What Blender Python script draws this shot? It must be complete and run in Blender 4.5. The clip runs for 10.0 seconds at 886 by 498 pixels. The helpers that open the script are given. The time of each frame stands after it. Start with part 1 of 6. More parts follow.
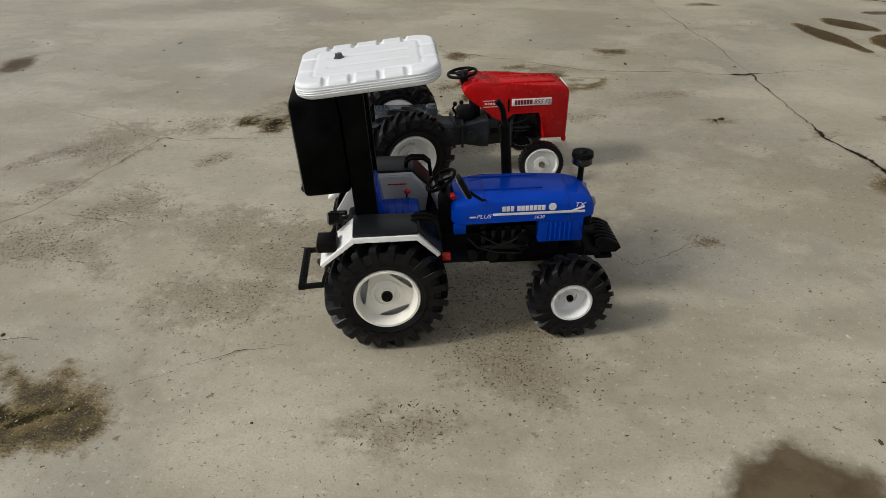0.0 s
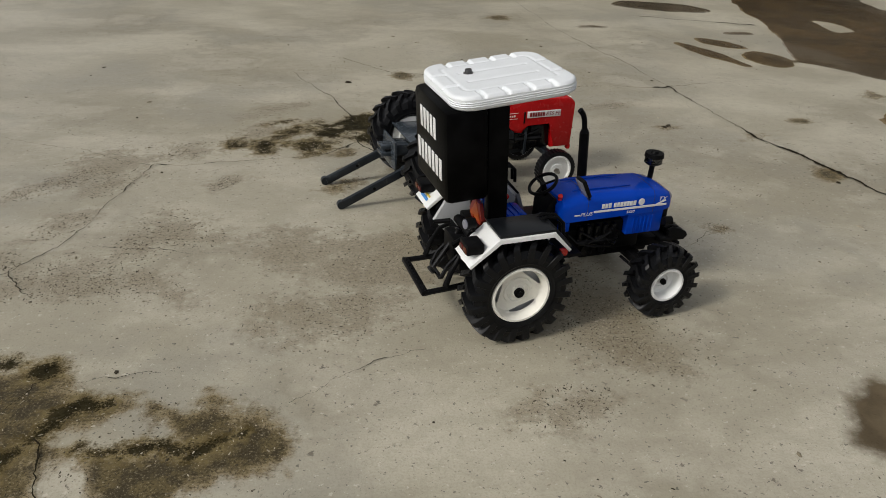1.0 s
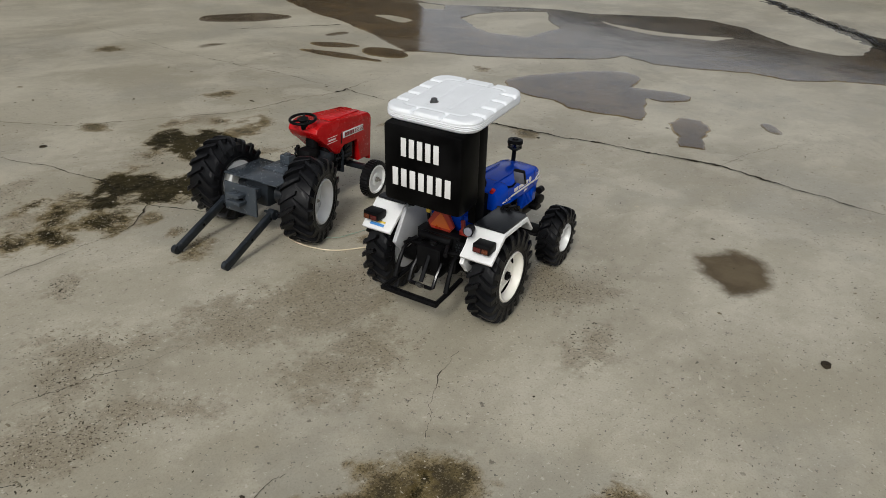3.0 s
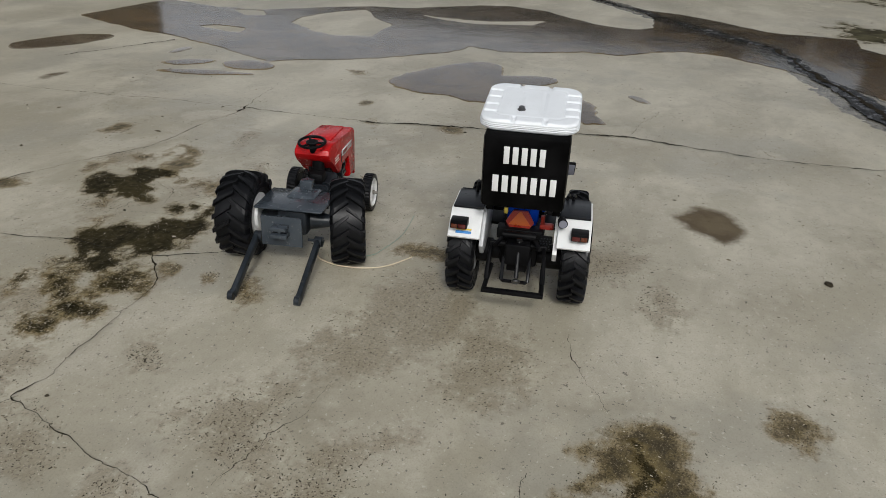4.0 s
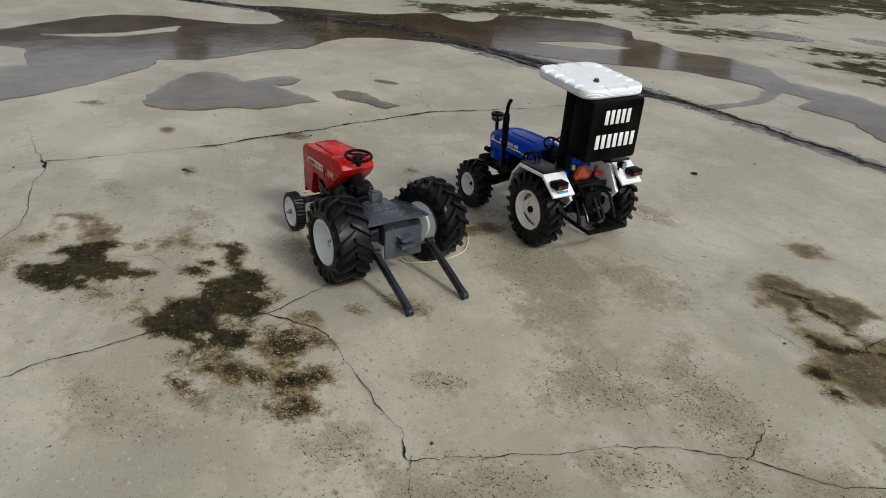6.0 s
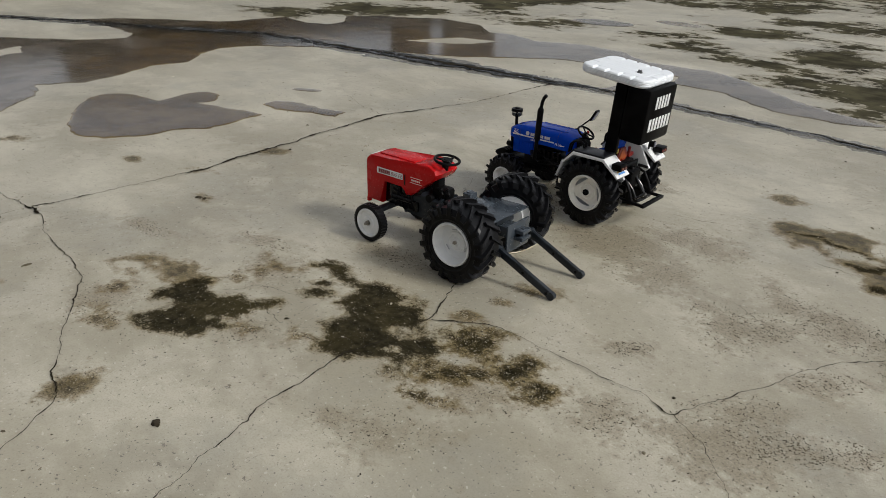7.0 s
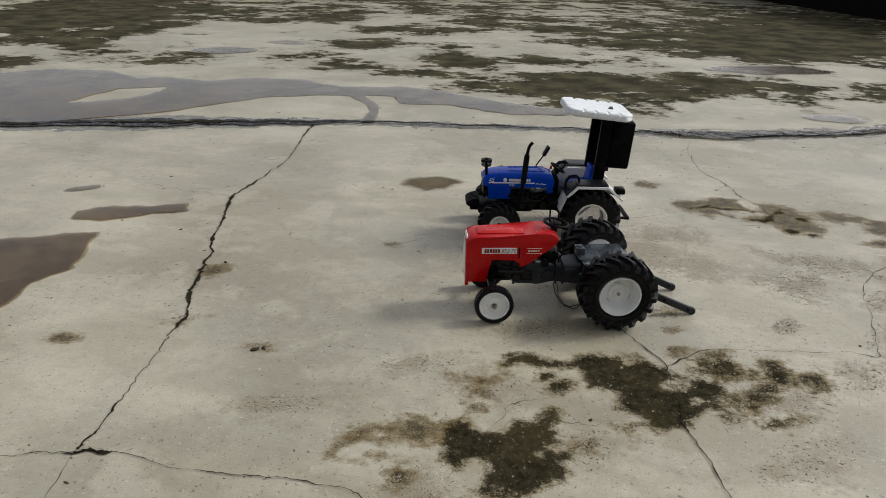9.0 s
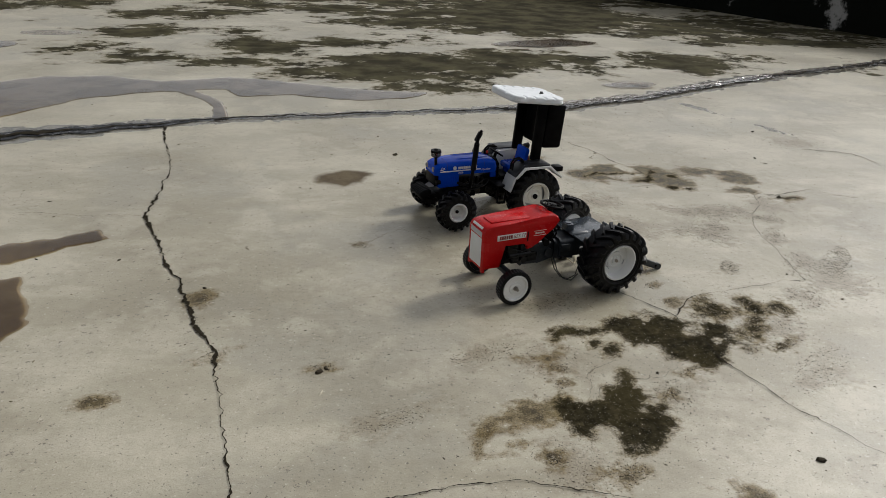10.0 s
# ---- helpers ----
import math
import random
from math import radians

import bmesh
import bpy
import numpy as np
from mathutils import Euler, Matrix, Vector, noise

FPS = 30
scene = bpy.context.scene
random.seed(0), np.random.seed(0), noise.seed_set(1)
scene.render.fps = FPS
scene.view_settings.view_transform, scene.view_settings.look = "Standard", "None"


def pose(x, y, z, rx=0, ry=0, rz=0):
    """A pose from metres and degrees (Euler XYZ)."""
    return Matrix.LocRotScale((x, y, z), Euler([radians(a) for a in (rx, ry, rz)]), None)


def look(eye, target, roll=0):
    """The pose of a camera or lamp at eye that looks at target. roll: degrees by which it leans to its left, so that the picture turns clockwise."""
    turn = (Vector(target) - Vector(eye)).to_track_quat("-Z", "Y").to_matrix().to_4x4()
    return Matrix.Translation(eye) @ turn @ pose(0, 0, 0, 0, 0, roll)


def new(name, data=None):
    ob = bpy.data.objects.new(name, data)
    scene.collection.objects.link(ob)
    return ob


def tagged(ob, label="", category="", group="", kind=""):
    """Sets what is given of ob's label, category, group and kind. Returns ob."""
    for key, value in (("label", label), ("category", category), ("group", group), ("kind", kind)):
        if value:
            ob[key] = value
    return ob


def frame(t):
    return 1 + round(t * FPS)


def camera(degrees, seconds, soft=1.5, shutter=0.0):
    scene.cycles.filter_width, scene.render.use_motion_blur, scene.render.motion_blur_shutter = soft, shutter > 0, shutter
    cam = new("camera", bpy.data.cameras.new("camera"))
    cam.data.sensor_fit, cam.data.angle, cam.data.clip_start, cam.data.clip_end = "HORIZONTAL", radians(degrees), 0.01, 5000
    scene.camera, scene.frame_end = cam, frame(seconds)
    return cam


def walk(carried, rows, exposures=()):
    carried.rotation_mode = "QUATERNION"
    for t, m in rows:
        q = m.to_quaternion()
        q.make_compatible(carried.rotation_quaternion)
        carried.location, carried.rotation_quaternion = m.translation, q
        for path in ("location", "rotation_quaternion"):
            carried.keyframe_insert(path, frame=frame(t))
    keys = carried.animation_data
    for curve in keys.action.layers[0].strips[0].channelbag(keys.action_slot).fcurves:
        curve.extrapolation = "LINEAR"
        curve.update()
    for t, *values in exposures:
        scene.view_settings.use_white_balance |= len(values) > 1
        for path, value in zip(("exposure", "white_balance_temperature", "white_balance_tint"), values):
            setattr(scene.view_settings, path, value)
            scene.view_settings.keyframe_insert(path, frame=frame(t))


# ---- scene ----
cam = camera(62.0, 10.0, soft=0.75)
PATH = [
    (0, (0.246, 0.21, 0.276), (0.052, 1.919, -0.744), -0.5),
    (0.5, (0.151, 0.2, 0.279), (0.175, 1.939, -0.71), 1.4),
    (1, (0.063, 0.18, 0.277), (0.348, 1.911, -0.683), 2.9),
    (1.5, (0.006, 0.191, 0.279), (0.604, 1.861, -0.644), 4.0),
    (2, (-0.063, 0.186, 0.288), (0.841, 1.728, -0.609), 4.4),
    (2.5, (-0.145, 0.222, 0.285), (1.017, 1.581, -0.611), 4.5),
    (3.8, (-0.332, 0.434, 0.304), (1.3, 1.176, -0.583), 2.2),
    (4, (-0.361, 0.478, 0.3), (1.323, 1.099, -0.583), 2.4),
    (4.5, (-0.407, 0.588, 0.311), (1.361, 0.901, -0.57), 2.8),
    (5, (-0.416, 0.703, 0.306), (1.384, 0.683, -0.565), 3.0),
    (5.5, (-0.433, 0.831, 0.299), (1.34, 0.486, -0.56), 2.8),
    (5.7, (-0.434, 0.884, 0.296), (1.315, 0.42, -0.556), 2.5),
    (6.8, (-0.352, 1.179, 0.302), (1.119, 0.119, -0.543), 2.4),
    (7, (-0.32, 1.233, 0.302), (1.09, 0.087, -0.535), 2.0),
    (7.5, (-0.219, 1.35, 0.329), (0.975, -0.033, -0.484), 2.0),
    (8, (-0.1, 1.417, 0.324), (0.833, -0.169, -0.462), 1.9),
    (8.5, (0.041, 1.475, 0.331), (0.688, -0.248, -0.452), 1.6),
    (9, (0.194, 1.495, 0.351), (0.493, -0.314, -0.449), 1.3),
    (9.5, (0.338, 1.506, 0.351), (0.268, -0.316, -0.471), 1.5),
    (10, (0.476, 1.502, 0.368), (0.054, -0.265, -0.469), 2.9),
]
walk(cam, [(t, look(eye, target, roll)) for t, eye, target, roll in PATH],
     [(0.0, 0.18, 6540, 10), (2.5, 0.11, 6450, 10), (4.0, 0.10, 6280, 10), (4.5, 0.13, 6260, 10), (5.5, 0.25, 6240, 10), (7.0, 0.29, 6350, 10),
      (7.5, 0.31, 6400, 10), (8.0, 0.38, 6380, 10), (9.0, 0.36, 6350, 10), (10.0, 0.22, 6420, 10)])

# ---- light ----
SUN_AZ, SUN_EL = math.atan2(-0.90, -0.43), radians(39)
world = bpy.data.worlds.new("overcast_sky")
scene.world = world
world.use_nodes = True
wt = world.node_tree
wt.nodes.clear()
sky = wt.nodes.new("ShaderNodeTexSky")
sky.sky_type, sky.sun_disc = "NISHITA", False
sky.sun_elevation, sky.sun_rotation = SUN_EL, SUN_AZ
sky.air_density, sky.dust_density = 1.0, 3.0
grey = wt.nodes.new("ShaderNodeHueSaturation")
grey.inputs["Saturation"].default_value = 0.16
bg = wt.nodes.new("ShaderNodeBackground")
bg.inputs["Strength"].default_value = 0.11
wo = wt.nodes.new("ShaderNodeOutputWorld")
wt.links.new(sky.outputs[0], grey.inputs["Color"])
wt.links.new(grey.outputs[0], bg.inputs["Color"])
wt.links.new(bg.outputs[0], wo.inputs["Surface"])
sun_data = bpy.data.lights.new("sun", "SUN")
sun_data.energy, sun_data.angle, sun_data.color = 1.5, radians(10), (1.0, 0.965, 0.89)
sun = new("sun", sun_data)
sun.matrix_world = look((-0.90 * 10, -0.43 * 10, 10 * math.tan(SUN_EL)), (0, 0, 0))

# ---- materials ----
def mat_new(name):
    m = bpy.data.materials.new(name)
    m.use_nodes = True
    t = m.node_tree
    t.nodes.clear()
    out = t.nodes.new("ShaderNodeOutputMaterial")
    bs = t.nodes.new("ShaderNodeBsdfPrincipled")
    t.links.new(bs.outputs[0], out.inputs["Surface"])
    return m, t, bs


def node(t, kind, **values):
    n = t.nodes.new(kind)
    for k, v in values.items():
        n.inputs[k.replace("_", " ")].default_value = v
    return n


def noise_tex(t, vec, scale, detail=4.0, rough=0.55):
    n = node(t, "ShaderNodeTexNoise", Scale=scale, Detail=detail, Roughness=rough)
    t.links.new(vec, n.inputs["Vector"])
    return n.outputs["Fac"]


def ramp(t, fac, stops):
    r = t.nodes.new("ShaderNodeValToRGB")
    e = r.color_ramp.elements
    for i, (p, c) in enumerate(stops):
        if i > 1:
            e.new(p)
        e[i].position = p
        e[i].color = (*c, 1) if isinstance(c, tuple) else (c, c, c, 1)
    t.links.new(fac, r.inputs["Fac"])
    return r.outputs["Color"]


def maths(t, op, a, b=None, c=None):
    n = t.nodes.new("ShaderNodeMath")
    n.operation = op
    for i, v in enumerate((a, b, c)):
        if v is None:
            continue
        if isinstance(v, (int, float)):
            n.inputs[i].default_value = v
        else:
            t.links.new(v, n.inputs[i])
    return n.outputs[0]


def smooth(t, v, lo, hi):
    n = t.nodes.new("ShaderNodeMapRange")
    n.interpolation_type = "SMOOTHSTEP"
    t.links.new(v, n.inputs["Value"])
    n.inputs["From Min"].default_value, n.inputs["From Max"].default_value = lo, hi
    return n.outputs["Result"]


def mix(t, fac, a, b, blend="MIX"):
    n = t.nodes.new("ShaderNodeMix")
    n.data_type, n.blend_type = "RGBA", blend
    for i, v in ((0, fac), (6, a), (7, b)):
        if isinstance(v, (int, float)):
            n.inputs[i].default_value = v
        elif isinstance(v, tuple):
            n.inputs[i].default_value = (*v, 1)
        else:
            t.links.new(v, n.inputs[i])
    return n.outputs[2]


def bump(t, bs, height, strength, distance):
    b = node(t, "ShaderNodeBump", Strength=strength, Distance=distance)
    t.links.new(height, b.inputs["Height"])
    t.links.new(b.outputs[0], bs.inputs["Normal"])


def toy_mat(name, colour, rough, metal=0.0, wear=0.12, dust=0.25, grain=900.0, depth=0.00015, coat=0.0, spec=0.5):
    """Plastic, rubber or painted sheet: colour drift, dust, uneven gloss and fine relief."""
    m, t, bs = mat_new(name)
    co = t.nodes.new("ShaderNodeTexCoord").outputs["Object"]
    big, fine = noise_tex(t, co, 45, 4), noise_tex(t, co, grain, 3)
    low = tuple(c * (1 - wear) for c in colour)
    high = tuple(min(1, c * (1 + wear) + 0.004) for c in colour)
    base = mix(t, smooth(t, big, 0.3, 0.7), low, high)
    speck = smooth(t, noise_tex(t, co, 260, 6, 0.7), 0.56, 0.74)
    base = mix(t, maths(t, "MULTIPLY", speck, dust), base, (0.34, 0.31, 0.26))
    t.links.new(base, bs.inputs["Base Color"])
    r = maths(t, "ADD", maths(t, "MULTIPLY", big, 0.22), rough - 0.11)
    t.links.new(maths(t, "ADD", r, maths(t, "MULTIPLY", speck, 0.2)), bs.inputs["Roughness"])
    bs.inputs["Metallic"].default_value = metal
    bs.inputs["Coat Weight"].default_value = coat
    bs.inputs["Specular IOR Level"].default_value = spec
    bump(t, bs, fine, 0.25, depth)
    return m


M_BLACK = toy_mat("black_plastic", (0.0022, 0.0022, 0.0026), 0.42, dust=0.006, spec=0.08)
M_GLOSSBLACK = toy_mat("glossy_black_paint", (0.0010, 0.0010, 0.0011), 0.34, dust=0.002, spec=0.035)
M_RUBBER = toy_mat("tyre_rubber", (0.0022, 0.0024, 0.0032), 0.34, dust=0.004, grain=1500, spec=0.17)
M_BLUE = toy_mat("blue_plastic", (0.0002, 0.050, 0.45), 0.12, wear=0.05, dust=0.0, coat=0.04, spec=0.10)
M_WHITE = toy_mat("white_plastic", (0.72, 0.725, 0.715), 0.35, wear=0.05, dust=0.14)
M_CREAM = toy_mat("cream_rim_plastic", (0.76, 0.74, 0.67), 0.38, wear=0.06, dust=0.22)
M_FOAM = toy_mat("white_canopy_plastic", (0.72, 0.745, 0.765), 0.45, wear=0.03, dust=0.08, grain=500)
M_GREYPL = toy_mat("light_grey_plastic", (0.42, 0.43, 0.44), 0.4, wear=0.06, dust=0.15)
M_RED = toy_mat("red_plastic", (0.42, 0.004, 0.005), 0.24, wear=0.10, dust=0.012, spec=0.20)
M_SLATE = toy_mat("slate_grey_plastic", (0.0115, 0.0150, 0.0190), 0.34, wear=0.30, dust=0.12, spec=0.28)
M_SHEET = toy_mat("grey_sheet", (0.036, 0.045, 0.055), 0.22, wear=0.12, dust=0.15, grain=200)
M_STEEL = toy_mat("screw_steel", (0.35, 0.33, 0.30), 0.35, metal=1.0, wear=0.2, dust=0.3)
M_DARKSTEEL = toy_mat("dark_screw_steel", (0.10, 0.10, 0.10), 0.35, metal=1.0, wear=0.3, dust=0.1)
M_ORANGE = toy_mat("orange_reflector", (0.46, 0.10, 0.015), 0.3, dust=0.08)
M_REDLENS = toy_mat("red_lens", (0.50, 0.016, 0.010), 0.22, dust=0.05)
M_SIGNRED = toy_mat("dark_red_reflector", (0.26, 0.018, 0.010), 0.3, dust=0.08)
M_AMBER = toy_mat("amber_lens", (0.09, 0.022, 0.007), 0.25, dust=0.05)
M_TAIL = toy_mat("dark_red_lens", (0.07, 0.007, 0.005), 0.22, dust=0.05)
M_STICKER = toy_mat("white_sticker", (0.68, 0.68, 0.67), 0.4, wear=0.04, dust=0.08)
M_STICKBLUE = toy_mat("blue_sticker", (0.05, 0.22, 0.55), 0.4)
M_STICKYEL = toy_mat("yellow_sticker", (0.70, 0.52, 0.06), 0.4)
M_REDPRINT = toy_mat("red_print", (0.20, 0.008, 0.010), 0.4)
M_PALEPRINT = toy_mat("pale_print", (0.66, 0.50, 0.46), 0.4)
M_WIRE = toy_mat("cream_wire", (0.62, 0.54, 0.38), 0.4)
M_WIREDARK = toy_mat("dark_wire", (0.03, 0.035, 0.03), 0.4)
M_WIREGREEN = toy_mat("green_wire", (0.25, 0.36, 0.28), 0.4)
M_CLEAR = toy_mat("clear_bowl", (0.17, 0.175, 0.21), 0.12, dust=0.05)
M_MUD = toy_mat("dried_mud", (0.030, 0.024, 0.015), 0.85, wear=0.5, dust=0.25, grain=1500, depth=0.0005, spec=0.1)
M_DECK = toy_mat("dark_deck_plastic", (0.006, 0.007, 0.009), 0.34, dust=0.02, spec=0.30)
M_ENGINE = toy_mat("satin_black_engine_plastic", (0.0028, 0.0028, 0.0032), 0.18, dust=0.006, spec=0.22)
M_SEAM = toy_mat("dark_blue_seam", (0.001, 0.012, 0.10), 0.5, dust=0.0)
M_PEBBLE, t, bs = mat_new("grit")
isl = t.nodes.new("ShaderNodeNewGeometry").outputs["Random Per Island"]
t.links.new(ramp(t, isl, [(0.0, (0.030, 0.025, 0.017)), (0.40, (0.100, 0.084, 0.058)), (0.62, (0.21, 0.180, 0.128)), (1.0, (0.46, 0.42, 0.34))]), bs.inputs["Base Color"])
bs.inputs["Roughness"].default_value = 0.85
bs.inputs["Specular IOR Level"].default_value = 0.15

# concrete
M_CONC, t, bs = mat_new("weathered_concrete")
geo = t.nodes.new("ShaderNodeNewGeometry").outputs["Position"]


def attr(name):
    a = t.nodes.new("ShaderNodeAttribute")
    a.attribute_name = name
    return a.outputs["Fac"]


n_big, n_mid = noise_tex(t, geo, 2.2, 5), noise_tex(t, geo, 11, 6, 0.6)
n_fine, n_grain = noise_tex(t, geo, 90, 6, 0.65), noise_tex(t, geo, 700, 3, 0.6)
n_edge, n_rag = noise_tex(t, geo, 30, 8, 0.64), noise_tex(t, geo, 140, 6, 0.7)
stretch = node(t, "ShaderNodeMapping", Scale=(3.0, 6.5, 1.0), Rotation=(0, 0, 0.5))
t.links.new(geo, stretch.inputs["Vector"])
n_trowel = noise_tex(t, stretch.outputs[0], 1.3, 5, 0.6)
n_blot, n_cool = noise_tex(t, geo, 5.5, 7, 0.62), noise_tex(t, geo, 3.4, 6, 0.6)
col = mix(t, smooth(t, n_big, 0.38, 0.62), (0.305, 0.276, 0.202), (0.385, 0.354, 0.270))
col = mix(t, maths(t, "MULTIPLY", smooth(t, n_trowel, 0.44, 0.62), 0.72), col, (0.50, 0.464, 0.366))
col = mix(t, maths(t, "MULTIPLY", smooth(t, n_cool, 0.49, 0.59), 0.60), col, (0.285, 0.268, 0.216))
col = mix(t, maths(t, "MULTIPLY", smooth(t, n_blot, 0.50, 0.57), 0.44), col, (0.240, 0.212, 0.150))
col = mix(t, maths(t, "MULTIPLY", smooth(t, n_mid, 0.50, 0.62), 0.42), col, (0.53, 0.494, 0.400))
col = mix(t, maths(t, "MULTIPLY", smooth(t, n_fine, 0.48, 0.57), 0.18), col, (0.27, 0.240, 0.175))
col = mix(t, maths(t, "MULTIPLY", smooth(t, n_grain, 0.50, 0.60), 0.20), col, (0.20, 0.175, 0.125))
pore = maths(t, "MULTIPLY", smooth(t, n_rag, 0.61, 0.64), smooth(t, n_blot, 0.44, 0.56))
col = mix(t, maths(t, "MULTIPLY", pore, 0.75), col, (0.085, 0.072, 0.050))
chip = smooth(t, noise_tex(t, geo, 330, 3, 0.6), 0.645, 0.665)
col = mix(t, maths(t, "MULTIPLY", chip, 0.65), col, (0.035, 0.030, 0.022))
fleck = smooth(t, noise_tex(t, geo, 240, 3, 0.65), 0.37, 0.33)
col = mix(t, maths(t, "MULTIPLY", fleck, 0.45), col, (0.60, 0.565, 0.475))
# grit: dark and light speckle where sand has gathered
sand = maths(t, "ADD", attr("sand"), maths(t, "MULTIPLY", maths(t, "SUBTRACT", n_edge, 0.5), 0.11))
sand = maths(t, "ADD", sand, maths(t, "MULTIPLY", maths(t, "SUBTRACT", n_rag, 0.5), 0.10))
sand_m = smooth(t, sand, -0.012, 0.020)
n_crumb = noise_tex(t, geo, 420, 3, 0.7)
n_spk = noise_tex(t, geo, 700, 4, 0.75)
speck_d = smooth(t, n_spk, 0.53, 0.58)
speck_l = smooth(t, n_spk, 0.42, 0.36)
col = mix(t, maths(t, "MULTIPLY", sand_m, 0.74), col, mix(t, smooth(t, n_rag, 0.35, 0.65), (0.172, 0.138, 0.082), (0.262, 0.224, 0.156)))
col = mix(t, maths(t, "MULTIPLY", maths(t, "MULTIPLY", sand_m, smooth(t, n_crumb, 0.55, 0.60)), 0.62), col, (0.085, 0.068, 0.042))
col = mix(t, maths(t, "MULTIPLY", maths(t, "MULTIPLY", sand_m, speck_l), 0.5), col, (0.52, 0.49, 0.41))
# damp brown patches
damp = maths(t, "ADD", attr("damp"), maths(t, "MULTIPLY", maths(t, "SUBTRACT", n_edge, 0.5), 0.038))
damp_m = smooth(t, damp, -0.006, 0.009)
col = mix(t, maths(t, "MULTIPLY", damp_m, 0.96), col, mix(t, smooth(t, n_edge, 0.35, 0.65), (0.068, 0.049, 0.027), (0.115, 0.088, 0.051)))
# wet ground round and under the standing water
wet = maths(t, "ADD", attr("water"), maths(t, "MULTIPLY", maths(t, "SUBTRACT", n_edge, 0.5), 0.008))
wet_m = smooth(t, wet, -0.005, 0.0)
n_bed = noise_tex(t, geo, 8.0, 9, 0.66)
col = mix(t, maths(t, "MULTIPLY", wet_m, 0.8), col, mix(t, smooth(t, maths(t, "ADD", attr("silt"), maths(t, "MULTIPLY", maths(t, "SUBTRACT", n_blot, 0.5), 0.2)), -0.04, 0.005), mix(t, smooth(t, n_bed, 0.44, 0.57), (0.375, 0.335, 0.280), (0.205, 0.172, 0.125)), mix(t, smooth(t, n_bed, 0.40, 0.60), (0.300, 0.215, 0.095), (0.150, 0.094, 0.032))))
# wet margin of the joint
seep_m = smooth(t, maths(t, "ADD", attr("seep"), maths(t, "MULTIPLY", maths(t, "SUBTRACT", n_edge, 0.5), 0.07)), -0.002, 0.004)
col = mix(t, maths(t, "MULTIPLY", seep_m, 0.85), col, mix(t, smooth(t, n_edge, 0.36, 0.62), (0.050, 0.047, 0.042), (0.150, 0.140, 0.118)))
wet_m = maths(t, "MAXIMUM", wet_m, maths(t, "MULTIPLY", seep_m, 0.75))
# brown stains: soft, mottled, full of specks
stain = maths(t, "ADD", attr("stain"), maths(t, "MULTIPLY", maths(t, "SUBTRACT", n_edge, 0.5), 0.060))
stain = maths(t, "ADD", stain, maths(t, "MULTIPLY", maths(t, "SUBTRACT", n_rag, 0.5), 0.022))
stain_m, stain_c = smooth(t, stain, -0.006, 0.006), smooth(t, stain, 0.003, 0.012)
col = mix(t, maths(t, "MULTIPLY", stain_m, 0.76), col, mix(t, smooth(t, n_fine, 0.40, 0.60), (0.105, 0.068, 0.017), (0.205, 0.150, 0.066)))
col = mix(t, maths(t, "MULTIPLY", stain_c, 0.78), col, mix(t, smooth(t, n_fine, 0.42, 0.58), (0.022, 0.017, 0.007), (0.075, 0.057, 0.020)))
col = mix(t, maths(t, "MULTIPLY", maths(t, "MULTIPLY", stain_m, speck_d), 0.72), col, (0.028, 0.021, 0.010))
col = mix(t, maths(t, "MULTIPLY", maths(t, "MULTIPLY", stain_m, smooth(t, n_spk, 0.43, 0.38)), 0.60), col, (0.29, 0.252, 0.175))
# mould: brown fringe, black core, speckled all through
mould = maths(t, "ADD", attr("mould"), maths(t, "MULTIPLY", maths(t, "SUBTRACT", n_edge, 0.5), 0.030))
mould = maths(t, "ADD", mould, maths(t, "MULTIPLY", maths(t, "SUBTRACT", n_rag, 0.5), 0.022))
mould = maths(t, "ADD", mould, maths(t, "MULTIPLY", maths(t, "SUBTRACT", n_spk, 0.5), 0.018))
halo = smooth(t, mould, -0.0070, -0.0010)
mould_m = smooth(t, mould, -0.0025, 0.0025)
fringe = mix(t, smooth(t, n_fine, 0.42, 0.60), (0.080, 0.056, 0.014), (0.180, 0.138, 0.060))
col = mix(t, maths(t, "MULTIPLY", halo, 0.82), col, fringe)
core = mix(t, smooth(t, n_rag, 0.38, 0.62), (0.0045, 0.0042, 0.0028), (0.026, 0.022, 0.012))
core = mix(t, maths(t, "MULTIPLY", smooth(t, n_blot, 0.48, 0.60), 0.40), core, (0.052, 0.042, 0.017))
core = mix(t, maths(t, "MULTIPLY", smooth(t, n_fine, 0.57, 0.68), 0.35), core, (0.110, 0.092, 0.048))
col = mix(t, maths(t, "MULTIPLY", mould_m, 0.94), col, core)
col = mix(t, maths(t, "MULTIPLY", maths(t, "MULTIPLY", halo, smooth(t, n_spk, 0.365, 0.33)), 0.50), col, (0.46, 0.44, 0.38))
far_s = node(t, "ShaderNodeMapping", Scale=(1.0, 1.25, 1.0), Rotation=(0, 0, 0.25))
t.links.new(geo, far_s.inputs["Vector"])
n_far = maths(t, "ADD", maths(t, "MULTIPLY", noise_tex(t, far_s.outputs[0], 5.0, 10, 0.70), 0.7), maths(t, "MULTIPLY", noise_tex(t, geo, 26, 8, 0.7), 0.3))
grow = maths(t, "ADD", attr("growth"), maths(t, "MULTIPLY", maths(t, "SUBTRACT", n_far, 0.5), 4.6))
bare = maths(t, "SUBTRACT", 1.0, maths(t, "MULTIPLY", wet_m, 0.8))
far_h, far_m = (maths(t, "MULTIPLY", smooth(t, grow, lo, hi), bare) for lo, hi in ((-0.16, 0.0), (0.0, 0.20)))
